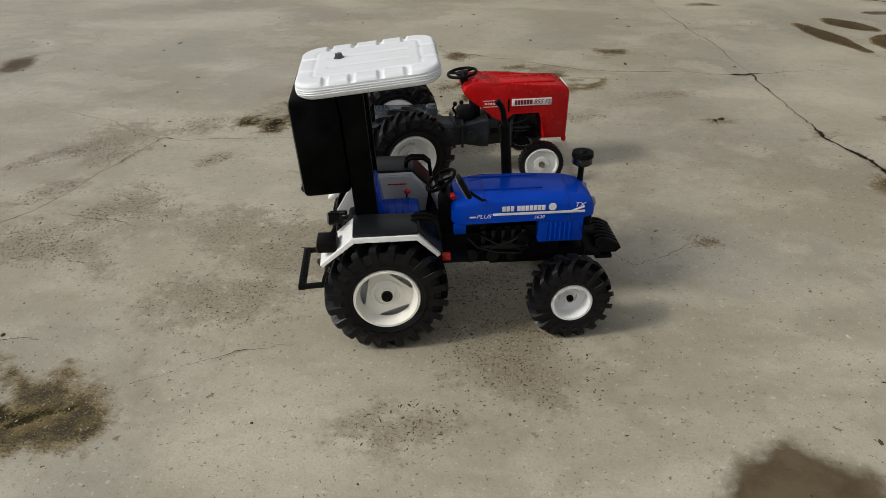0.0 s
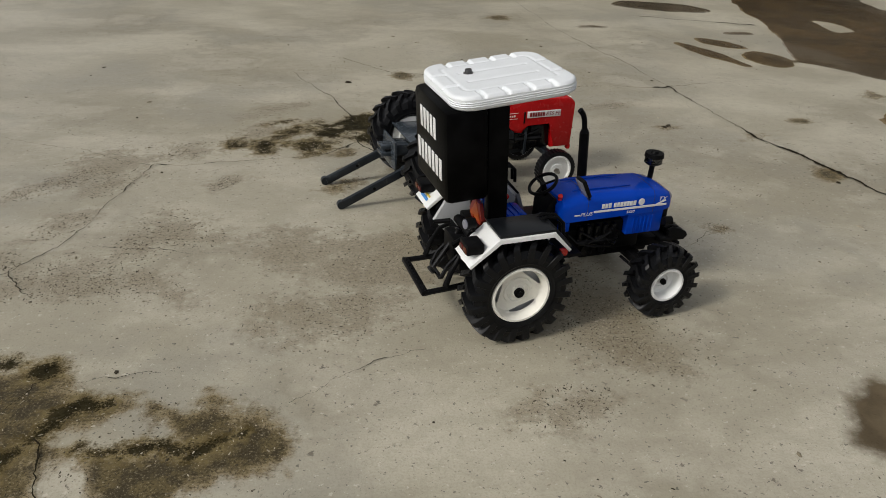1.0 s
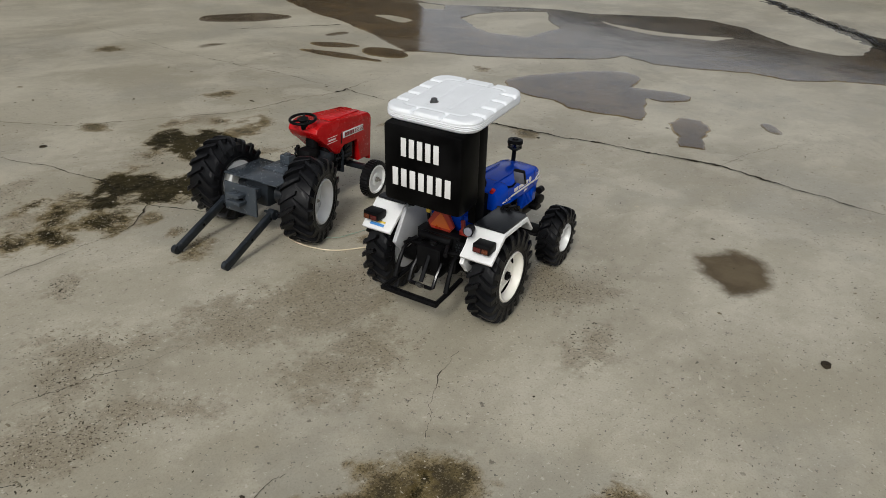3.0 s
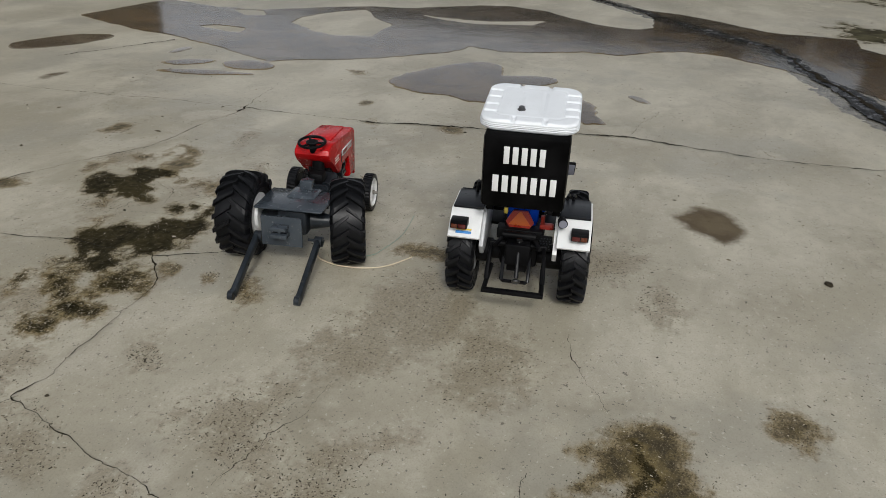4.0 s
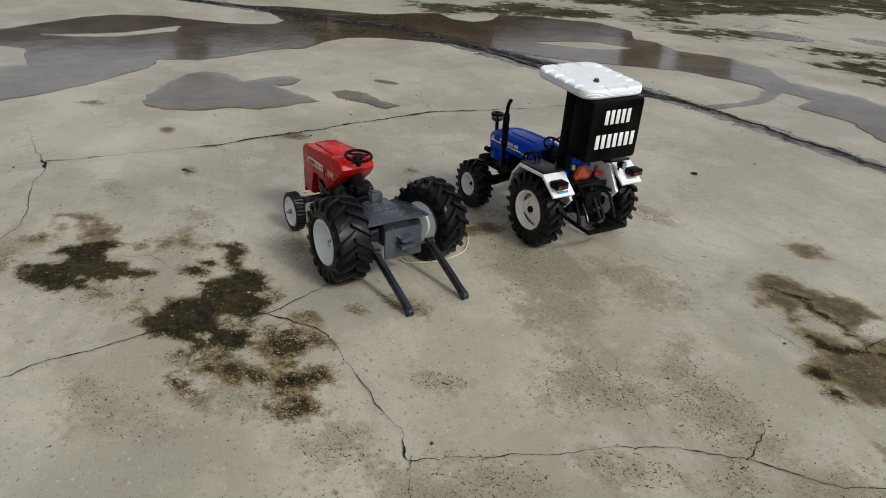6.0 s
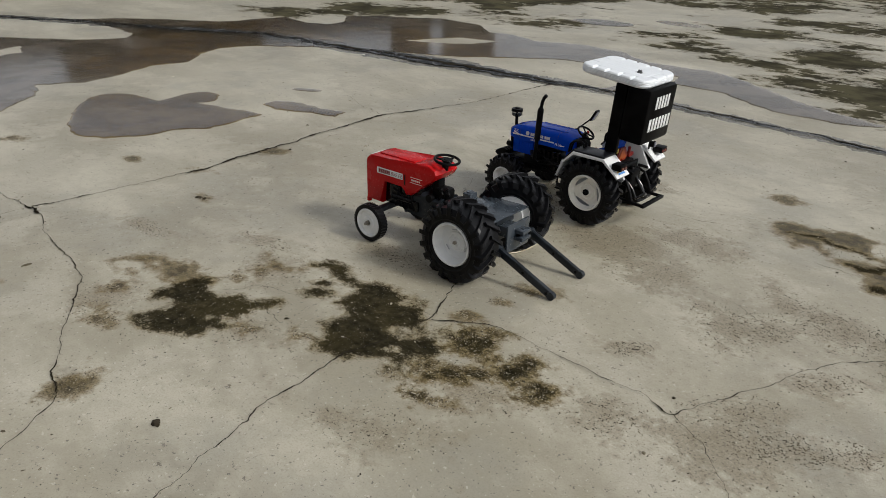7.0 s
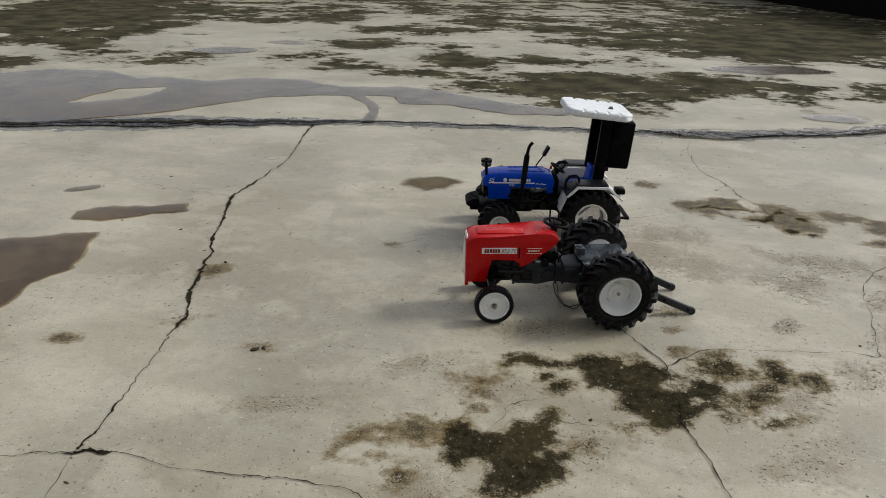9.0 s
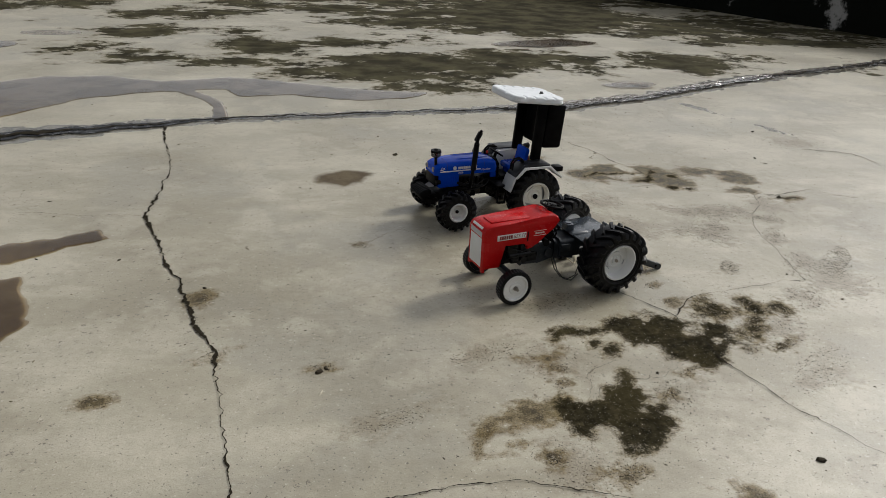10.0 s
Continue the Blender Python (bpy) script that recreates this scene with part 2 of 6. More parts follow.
col = mix(t, maths(t, "MULTIPLY", far_h, 0.75), col, mix(t, smooth(t, n_blot, 0.42, 0.58), (0.105, 0.084, 0.038), (0.185, 0.156, 0.092)))
col = mix(t, maths(t, "MULTIPLY", far_m, 0.92), col, mix(t, smooth(t, n_mid, 0.35, 0.65), (0.014, 0.013, 0.008), (0.066, 0.060, 0.034)))
dark_m = maths(t, "MAXIMUM", mould_m, far_m)
t.links.new(col, bs.inputs["Base Color"])
rough = maths(t, "SUBTRACT", maths(t, "ADD", 0.26, maths(t, "MULTIPLY", n_mid, 0.28)), maths(t, "MULTIPLY", wet_m, 0.25))
rough = maths(t, "ADD", rough, maths(t, "MULTIPLY", dark_m, 0.55))
t.links.new(maths(t, "SUBTRACT", 0.55, maths(t, "MULTIPLY", maths(t, "MAXIMUM", maths(t, "MAXIMUM", dark_m, damp_m), maths(t, "MULTIPLY", stain_m, 0.8)), 0.52)), bs.inputs["Specular IOR Level"])
t.links.new(rough, bs.inputs["Roughness"])
relief = maths(t, "ADD", maths(t, "MULTIPLY", n_fine, 1.0), maths(t, "ADD", maths(t, "MULTIPLY", n_grain, 0.35), maths(t, "MULTIPLY", n_mid, 2.0)))
relief = maths(t, "SUBTRACT", relief, maths(t, "MULTIPLY", pore, 0.7))
bump(t, bs, relief, 0.36, 0.0012)

# standing water: clear film, tinted, with real gloss
M_WATER = bpy.data.materials.new("shallow_water")
M_WATER.use_nodes = True
t = M_WATER.node_tree
t.nodes.clear()
out = t.nodes.new("ShaderNodeOutputMaterial")
clear = node(t, "ShaderNodeBsdfTransparent", Color=(0.84, 0.77, 0.68, 1))
gloss = node(t, "ShaderNodeBsdfGlossy", Color=(1, 1, 1, 1), Roughness=0.12)
fres = node(t, "ShaderNodeFresnel", IOR=1.33)
mx = t.nodes.new("ShaderNodeMixShader")
t.links.new(fres.outputs[0], mx.inputs[0])
t.links.new(clear.outputs[0], mx.inputs[1])
t.links.new(gloss.outputs[0], mx.inputs[2])
ripple = node(t, "ShaderNodeBump", Strength=0.5, Distance=0.0006)
wave = t.nodes.new("ShaderNodeNewGeometry").outputs["Position"]
t.links.new(noise_tex(t, wave, 22, 3), ripple.inputs["Height"])
t.links.new(ripple.outputs[0], gloss.inputs["Normal"])
t.links.new(mx.outputs[0], out.inputs["Surface"])

# the same film, ruffled where it runs over the joint
M_RILL = M_WATER.copy()
M_RILL.name = "ruffled_water"
for n in M_RILL.node_tree.nodes:
    if n.type == "BUMP":
        n.inputs["Distance"].default_value, n.inputs["Strength"].default_value = 0.010, 1.0
    if n.type == "TEX_NOISE":
        n.inputs["Scale"].default_value = 60
    if n.type == "BSDF_GLOSSY":
        n.inputs["Roughness"].default_value = 0.06

# clear plastic bowl: the same kind of thin clear skin
M_BOWL = M_WATER.copy()
M_BOWL.name = "clear_plastic"
for n in M_BOWL.node_tree.nodes:
    if n.type == "BUMP":
        n.inputs["Strength"].default_value = 0.0
    if n.type == "BSDF_GLOSSY":
        n.inputs["Roughness"].default_value = 0.05
    if n.type == "FRESNEL":
        n.inputs["IOR"].default_value = 1.6
    if n.type == "BSDF_TRANSPARENT":
        n.inputs["Color"].default_value = (0.80, 0.80, 0.83, 1)

# joint filler and cracks
M_CRACK, t, bs = mat_new("crack_dirt")
geo = t.nodes.new("ShaderNodeNewGeometry").outputs["Position"]
t.links.new(mix(t, noise_tex(t, geo, 150, 5), (0.004, 0.0035, 0.0025), (0.040, 0.033, 0.022)), bs.inputs["Base Color"])
bs.inputs["Roughness"].default_value = 0.9
bs.inputs["Specular IOR Level"].default_value = 0.05
M_JOINT, t, bs = mat_new("wet_bitumen_joint")
geo = t.nodes.new("ShaderNodeNewGeometry").outputs["Position"]
nj = noise_tex(t, geo, 40, 7, 0.7)
t.links.new(mix(t, smooth(t, nj, 0.35, 0.65), (0.008, 0.009, 0.011), (0.060, 0.061, 0.064)), bs.inputs["Base Color"])
t.links.new(maths(t, "ADD", 0.08, maths(t, "MULTIPLY", smooth(t, nj, 0.46, 0.7), 0.45)), bs.inputs["Roughness"])
bump(t, bs, noise_tex(t, geo, 90, 6, 0.7), 0.8, 0.006)
M_WALL, t, bs = mat_new("mouldy_parapet_plaster")
geo = t.nodes.new("ShaderNodeNewGeometry").outputs["Position"]
nw, nw2 = noise_tex(t, geo, 5, 9, 0.7), noise_tex(t, geo, 40, 6, 0.7)
c = mix(t, smooth(t, nw, 0.60, 0.68), (0.0035, 0.0045, 0.003), (0.42, 0.41, 0.39))
t.links.new(mix(t, maths(t, "MULTIPLY", nw2, 0.4), c, (0.010, 0.011, 0.008)), bs.inputs["Base Color"])
bs.inputs["Specular IOR Level"].default_value = 0.08
bs.inputs["Roughness"].default_value = 0.85
bump(t, bs, nw2, 0.6, 0.01)

M_HOUSE, t, bs = mat_new("dull_brown_house_plaster")
geo = t.nodes.new("ShaderNodeNewGeometry").outputs["Position"]
t.links.new(mix(t, smooth(t, noise_tex(t, geo, 1.3, 6), 0.35, 0.65), (0.060, 0.050, 0.036), (0.130, 0.110, 0.080)), bs.inputs["Base Color"])
bs.inputs["Roughness"].default_value = 0.9

# ---- ground ----
def value_noise(x, y, scale, seed):
    """Smooth random field, numpy, -1 to 1."""
    rng = np.random.RandomState(seed)
    table = rng.rand(64, 64) * 2 - 1
    u, v = x * scale, y * scale
    i, j = np.floor(u).astype(int), np.floor(v).astype(int)
    f, g = u - i, v - j
    f, g = f * f * (3 - 2 * f), g * g * (3 - 2 * g)
    def at(a, b):
        return table[a % 64, b % 64]
    return (at(i, j) * (1 - f) + at(i + 1, j) * f) * (1 - g) + (at(i, j + 1) * (1 - f) + at(i + 1, j + 1) * f) * g


def fbm(x, y, scale, seed, octaves=4):
    return sum(value_noise(x, y, scale * 2 ** k, seed + k) / 2 ** k for k in range(octaves))


def blots(x, y, rows):
    """Distance into the nearest of some ellipses (x, y, rx, ry, degrees), in metres; negative outside."""
    best = np.full(np.shape(x), -0.2)
    for cx, cy, rx, ry, deg in rows:
        c, s = math.cos(radians(deg)), math.sin(radians(deg))
        u, v = (x - cx) * c + (y - cy) * s, (y - cy) * c - (x - cx) * s
        best = np.maximum(best, (1 - np.sqrt((u / rx) ** 2 + (v / ry) ** 2)) * min(rx, ry))
    return best


def strip(x, y, pts):
    """The same for a band along a line of points (x, y, half width)."""
    best = np.full(np.shape(x), -0.2)
    for (ax, ay, ar), (bx, by, br) in zip(pts, pts[1:]):
        dx, dy = bx - ax, by - ay
        k = np.clip(((x - ax) * dx + (y - ay) * dy) / (dx * dx + dy * dy), 0, 1)
        best = np.maximum(best, ar + (br - ar) * k - np.hypot(x - ax - k * dx, y - ay - k * dy))
    return best


def area(x, y, pts):
    """Distance into an outline of corners (x, y), in metres; negative outside."""
    best, inner = np.full(np.shape(x), 9.0), np.zeros(np.shape(x), bool)
    for (ax, ay), (bx, by) in zip(pts, pts[1:] + pts[:1]):
        dx, dy = bx - ax, by - ay
        k = np.clip(((x - ax) * dx + (y - ay) * dy) / (dx * dx + dy * dy), 0, 1)
        best = np.minimum(best, np.hypot(x - ax - k * dx, y - ay - k * dy))
        cross = (ay > y) != (by > y)
        inner ^= cross & (x < ax + (y - ay) * dx / (dy if dy else 1e-9))
    return np.where(inner, best, -np.minimum(best, 0.2))


# two mould patches beside the red tractor
PATCH_A = [(0.250, 1.082), (0.259, 1.075), (0.260, 1.063), (0.265, 1.050), (0.258, 1.029), (0.254, 1.025), (0.244, 1.035), (0.235, 1.042), (0.225, 1.040), (0.216, 1.033), (0.217, 1.022), (0.211, 1.015), (0.198, 1.017), (0.190, 1.002), (0.186, 0.997), (0.178, 1.001), (0.177, 1.010), (0.183, 1.023), (0.180, 1.033), (0.186, 1.042), (0.182, 1.050), (0.177, 1.063), (0.172, 1.070), (0.179, 1.080), (0.190, 1.092), (0.202, 1.101), (0.213, 1.107), (0.225, 1.107), (0.231, 1.102), (0.228, 1.091), (0.227, 1.074), (0.229, 1.068), (0.239, 1.067), (0.246, 1.072)]
PATCH_B = [(0.172, 0.925), (0.168, 0.912), (0.153, 0.908), (0.135, 0.911), (0.126, 0.901), (0.113, 0.900), (0.103, 0.914), (0.090, 0.921), (0.079, 0.924), (0.070, 0.928), (0.057, 0.935), (0.045, 0.937), (0.048, 0.947), (0.054, 0.955), (0.048, 0.969), (0.041, 0.981), (0.049, 0.978), (0.060, 0.968), (0.067, 0.978), (0.076, 0.990), (0.082, 1.000), (0.092, 1.004), (0.104, 1.009), (0.112, 1.003), (0.112, 0.994), (0.120, 0.990), (0.131, 0.984), (0.130, 0.972), (0.131, 0.963), (0.140, 0.960), (0.154, 0.959), (0.156, 0.948), (0.158, 0.935)]
ARM = [(0.227, 0.940, 0.003), (0.222, 0.927, 0.006), (0.208, 0.927, 0.006), (0.193, 0.932, 0.005), (0.180, 0.930, 0.005), (0.168, 0.926, 0.006)]
MOULD = [(0.191, 0.949, 0.007, 0.004, 35), (0.179, 0.964, 0.009, 0.006, 35), (0.174, 1.055, 0.005, 0.003, 30), (-0.006, 0.911, 0.010, 0.008, 30), (0.036, 0.900, 0.010, 0.007, 30), (0.023, 0.952, 0.009, 0.004, 30), (-0.026, 0.908, 0.005, 0.004, 30), (0.011, 0.982, 0.006, 0.003, 30), (-0.262, 0.606, 0.012, 0.003, 1), (-0.109, 0.546, 0.009, 0.007, 0), (-0.129, 0.555, 0.009, 0.007, 0), (-0.131, 0.498, 0.007, 0.007, 0), (-0.107, 0.475, 0.007, 0.006, 0)]
CORE_D = [(-0.108, 0.471, 0.005), (-0.099, 0.482, 0.005), (-0.091, 0.493, 0.005), (-0.087, 0.508, 0.005), (-0.079, 0.516, 0.003), (-0.067, 0.514, 0.002)]
CORE_E = [(-0.070, 0.482, 0.002), (-0.052, 0.477, 0.003), (-0.041, 0.475, 0.003), (-0.031, 0.482, 0.003), (-0.022, 0.476, 0.005), (-0.012, 0.473, 0.006), (-0.001, 0.481, 0.004), (0.011, 0.485, 0.002)]
SPECKLED = [(0.051, 0.900, 0.013, 0.010, 30), (0.041, 0.888, 0.014, 0.008, 30), (0.036, 0.910, 0.018, 0.012, 30), (0.015, 0.911, 0.012, 0.010, 30), (-0.006, 0.911, 0.018, 0.014, 30), (-0.005, 0.893, 0.010, 0.008, 30), (0.023, 0.952, 0.019, 0.010, 30), (0.039, 0.959, 0.012, 0.010, 30), (0.008, 0.933, 0.012, 0.008, 30), (-0.026, 0.910, 0.013, 0.008, 30), (-0.036, 0.921, 0.009, 0.007, 30), (0.011, 0.982, 0.010, 0.005, 30), (0.046, 0.978, 0.010, 0.007, 30), (0.062, 0.915, 0.012, 0.008, 30)]
OCHRE = [(0.082, 0.943, 0.013, 0.008, 30), (0.115, 0.911, 0.012, 0.006, 30), (0.192, 1.054, 0.005, 0.004, 30), (0.212, 1.098, 0.010, 0.006, -30), (0.066, 0.962, 0.008, 0.005, 30)]

# brown stains
TAIL_A = [(0.344, 1.090, 0.003), (0.340, 1.077, 0.006), (0.328, 1.064, 0.006), (0.318, 1.049, 0.008), (0.302, 1.045, 0.009), (0.287, 1.041, 0.009), (0.271, 1.038, 0.009), (0.251, 1.033, 0.009)]
TAIL_B = [(0.308, 1.061, 0.002), (0.293, 1.054, 0.005), (0.277, 1.051, 0.007), (0.262, 1.048, 0.007)]
TAIL_C = [(0.332, 1.090, 0.003), (0.318, 1.087, 0.006), (0.312, 1.081, 0.004)]
ARC = [(0.279, 0.963, 0.001), (0.264, 0.966, 0.002), (0.249, 0.970, 0.004), (0.237, 0.968, 0.003), (0.228, 0.956, 0.003), (0.225, 0.945, 0.003)]
PATCH_D = [(-0.150, 0.552), (-0.132, 0.556), (-0.114, 0.560), (-0.098, 0.552), (-0.085, 0.531), (-0.063, 0.521), (-0.034, 0.514), (-0.021, 0.508), (-0.008, 0.513), (0.013, 0.502), (0.031, 0.494), (0.041, 0.473), (0.036, 0.455), (0.024, 0.462), (0.006, 0.453), (-0.011, 0.443), (-0.035, 0.424), (-0.071, 0.440), (-0.109, 0.446), (-0.140, 0.470), (-0.150, 0.500)]
HOLE_D = [(-0.074, 0.489, 0.004), (-0.061, 0.490, 0.008), (-0.047, 0.495, 0.012), (-0.036, 0.488, 0.006)]
HOLE_E = [(-0.073, 0.469, 0.005), (-0.071, 0.460, 0.009), (-0.065, 0.442, 0.010)]
STAIN = [
    (0.287, 1.099, 0.006, 0.004, 30), (0.246, 1.126, 0.014, 0.009, 32), (0.230, 1.122, 0.008, 0.006, 32), (0.247, 1.010, 0.007, 0.004, 30), (0.240, 0.986, 0.009, 0.004, -30), (0.079, 0.846, 0.006, 0.005, 30), (0.157, 1.037, 0.007, 0.005, 30),
    (0.127, 1.010, 0.008, 0.004, 30), (0.051, 0.900, 0.011, 0.009, 30), (0.041, 0.888, 0.013, 0.008, 30), (0.036, 0.910, 0.017, 0.012, 30), (0.015, 0.911, 0.013, 0.010, 30), (-0.006, 0.911, 0.018, 0.014, 30), (-0.005, 0.893, 0.010, 0.008, 30),
]
STAIN_B = [
    (0.023, 0.952, 0.018, 0.010, 30), (0.039, 0.959, 0.010, 0.008, 30), (0.008, 0.933, 0.012, 0.008, 30), (-0.026, 0.908, 0.013, 0.009, 30), (-0.036, 0.921, 0.010, 0.007, 30), (0.011, 0.982, 0.010, 0.005, 30), (-0.002, 0.976, 0.006, 0.004, 30),
    (0.046, 0.984, 0.007, 0.004, 30), (0.077, 0.885, 0.007, 0.004, 30), (0.359, 1.203, 0.015, 0.013, 34), (0.074, 0.810, 0.016, 0.009, 34), (0.066, 0.394, 0.012, 0.014, -85), (-0.175, 0.479, 0.029, 0.016, 2), (-0.235, 0.513, 0.026, 0.025, 2), (-0.210, 0.565, 0.017, 0.012, 2),
]
STAIN_C = [(-0.262, 0.608, 0.016, 0.006, 2), (0.541, 0.923, 0.012, 0.008, 20), (0.560, 0.815, 0.015, 0.014, 30), (0.448, 0.955, 0.009, 0.006, 0), (0.386, 0.702, 0.008, 0.008, 0), (0.629, 0.977, 0.010, 0.007, 0), (0.371, 1.561, 0.018, 0.016, 5), (0.802, 1.081, 0.016, 0.012, 0), (0.160, 1.166, 0.010, 0.016, 43), (0.200, 0.690, 0.028, 0.011, -74)]
STAIN_ALL = STAIN + STAIN_B + STAIN_C


def mould_field(x, y):
    m = np.maximum.reduce([area(x, y, PATCH_A), area(x, y, PATCH_B), strip(x, y, ARM), strip(x, y, CORE_D), strip(x, y, CORE_E), blots(x, y, MOULD)])
    m = np.minimum(m, np.maximum(-1.2 * blots(x, y, OCHRE), -0.0008))
    c = blots(x, y, SPECKLED)
    return np.maximum(m, np.where(c > 0, 0.30 * c, c) - 0.0016)


def stain_field(x, y):
    s = np.maximum.reduce([strip(x, y, TAIL_A) + 0.002, strip(x, y, TAIL_B) + 0.002, strip(x, y, TAIL_C) + 0.002, strip(x, y, ARC) + 0.002, blots(x, y, [(a, b, c * 1.3, d * 1.3, e) for a, b, c, d, e in STAIN_ALL])])
    d = np.minimum(area(x, y, PATCH_D), np.minimum(-strip(x, y, HOLE_D), -strip(x, y, HOLE_E)))
    return np.maximum(s, d)


DAMP_A = [(0.385, 0.495), (0.420, 0.478), (0.423, 0.452), (0.385, 0.433), (0.352, 0.434), (0.338, 0.447), (0.350, 0.465), (0.366, 0.484)]
DAMP = [(0.325, 1.064, 0.014, 0.006, 10), (0.534, 1.496, 0.025, 0.012, 0), (0.172, 1.162, 0.010, 0.007, 0), (-0.403, 1.082, 0.022, 0.040, 5)]
SAND = [
    (0.097, 0.665, 0.052, 0.052, 60), (0.037, 0.683, 0.035, 0.042, 60), (0.075, 0.600, 0.029, 0.029, 60), (0.039, 0.591, 0.029, 0.035, 60), (0.135, 0.676, 0.029, 0.029, 60), (-0.049, 0.715, 0.017, 0.022, 58),
    (-0.073, 0.728, 0.027, 0.021, 59), (-0.083, 0.692, 0.016, 0.018, 59), (-0.080, 0.646, 0.015, 0.035, 59), (-0.098, 0.642, 0.019, 0.019, 58), (-0.126, 0.652, 0.027, 0.024, 59), (-0.151, 0.649, 0.019, 0.023, 58),
    (-0.181, 0.681, 0.012, 0.015, 58), (-0.129, 0.819, 0.028, 0.015, 58), (-0.160, 0.833, 0.021, 0.010, 59), (-0.182, 0.817, 0.028, 0.011, 57),
]
SAND_B = [
    (-0.204, 0.798, 0.021, 0.007, 58), (-0.081, 0.895, 0.023, 0.017, 57), (-0.036, 0.814, 0.015, 0.008, 59), (-0.152, 0.733, 0.020, 0.011, 58), (-0.001, 1.023, 0.041, 0.014, 34), (0.269, 1.112, 0.025, 0.029, 33),
    (-0.005, 0.947, 0.034, 0.022, 33), (0.159, 1.039, 0.021, 0.014, 33), (0.240, 0.973, 0.024, 0.029, 34), (0.250, 0.545, 0.040, 0.030, -30), (0.232, 0.585, 0.034, 0.040, 20), (0.215, 0.640, 0.030, 0.026, 20), (0.194, 0.490, 0.024, 0.014, 6), (0.300, 0.953, 0.026, 0.010, 11),
    (0.399, 1.034, 0.025, 0.009, 12), (0.202, 0.867, 0.030, 0.014, 12), (-0.147, 0.860, 0.045, 0.035, 43), (-0.466, 0.33, 0.05, 0.035, 0), (-0.21, 0.63, 0.03, 0.03, 0),
]
SAND_ALL = SAND + SAND_B
FAR = [
    (0.10, -1.72, 0.60, 0.35, 5), (1.50, -1.52, 0.45, 0.25, 10), (0.85, -0.88, 0.15, 0.08, 5), (0.70, -1.30, 0.22, 0.12, 5), (0.57, -0.86, 0.12, 0.11, 0), (0.24, -0.75, 0.20, 0.10, 5),
    (0.56, -0.42, 0.10, 0.07, 5), (1.07, -0.64, 0.15, 0.06, 5), (1.32, -0.43, 0.13, 0.07, 10), (-0.78, -0.50, 0.17, 0.09, 0), (-0.10, -0.36, 0.18, 0.09, 10), (1.98, -1.08, 0.40, 0.40, 20),
    (1.30, -0.49, 0.17, 0.10, 17), (0.75, -0.50, 0.085, 0.08, 17),
]
FAR_B = [
    (0.50, -0.64, 0.13, 0.12, 17), (0.03, -0.34, 0.17, 0.15, 16), (-0.45, -1.42, 0.55, 0.50, 19), (0.20, -0.35, 0.15, 0.16, 16), (-0.26, -0.44, 0.13, 0.10, 16), (1.02, -0.59, 0.13, 0.06, 3),
    (0.80, -0.48, 0.12, 0.09, 2), (0.30, -0.30, 0.165, 0.11, 0), (0.12, -0.15, 0.09, 0.06, 0), (-0.19, -0.44, 0.25, 0.15, 2), (-0.67, -0.45, 0.22, 0.13, 2), (-0.30, -1.33, 0.60, 0.40, 8),
    (-1.29, -1.08, 0.60, 0.36, 5),
]
FAR_C = [(2.35, -0.60, 0.36, 0.30, -70), (2.05, -0.52, 0.16, 0.18, -70), (1.82, -0.03, 0.18, 0.09, -73), (1.90, 0.11, 0.11, 0.09, 55), (1.76, -0.19, 0.13, 0.11, 56), (2.70, 0.15, 0.22, 0.14, 59), (1.76, -0.68, 0.15, 0.15, 57)]
FAR_ALL = FAR_C + FAR + FAR_B
# the long puddle: its near rim from north to south, then its far rim back
RIM_NEAR = [(0.99, 1.90), (0.92, 1.68), (0.90, 1.55), (0.86, 1.42), (0.82, 1.32), (0.80, 1.26), (0.86, 1.18), (0.93, 1.10), (1.00, 1.045), (1.05, 1.00), (1.13, 0.985), (1.11, 0.91), (1.15, 0.83), (1.21, 0.76), (1.20, 0.69), (1.29, 0.62), (1.33, 0.56), (1.32, 0.48), (1.25, 0.38), (1.20, 0.31), (1.05, 0.20), (0.99, 0.15), (0.92, 0.06), (0.86, -0.03), (0.75, -0.09), (0.67, -0.10), (0.58, -0.12), (0.55, -0.05), (0.44, -0.06), (0.31, -0.01), (0.18, -0.04)]
RIM_FAR = [(0.15, -0.08), (0.27, -0.10), (0.36, -0.14), (0.48, -0.20), (0.58, -0.235), (0.72, -0.19), (0.84, -0.25), (0.96, -0.24), (1.06, -0.17), (1.16, -0.19), (1.23, -0.155), (1.34, -0.225), (1.50, -0.21), (1.63, -0.07), (1.67, 0.02), (1.56, 0.10), (1.54, 0.16), (1.60, 0.20), (1.72, 0.20), (1.71, 0.40), (1.82, 0.52), (1.89, 0.62), (1.92, 0.74), (1.75, 0.68), (1.60, 0.665), (1.55, 0.70), (1.56, 0.79), (1.65, 0.90), (1.72, 0.97), (1.75, 1.08), (1.71, 1.16), (1.54, 1.31), (1.52, 1.40), (1.42, 1.50), (1.30, 1.60), (1.27, 1.72), (1.30, 1.90)]
POND = [(0.778, 1.008), (0.834, 1.000), (0.920, 0.968), (0.985, 0.935), (1.005, 0.903), (0.985, 0.872), (0.905, 0.850), (0.932, 0.790), (0.934, 0.755), (0.900, 0.745), (0.870, 0.770), (0.878, 0.808), (0.826, 0.785), (0.778, 0.757), (0.745, 0.745), (0.725, 0.790), (0.712, 0.840), (0.733, 0.890), (0.730, 0.930), (0.742, 0.978)]
POOL = [(0.760, 0.708), (0.800, 0.712), (0.822, 0.682), (0.782, 0.650), (0.738, 0.645), (0.692, 0.626), (0.678, 0.652), (0.716, 0.675)]
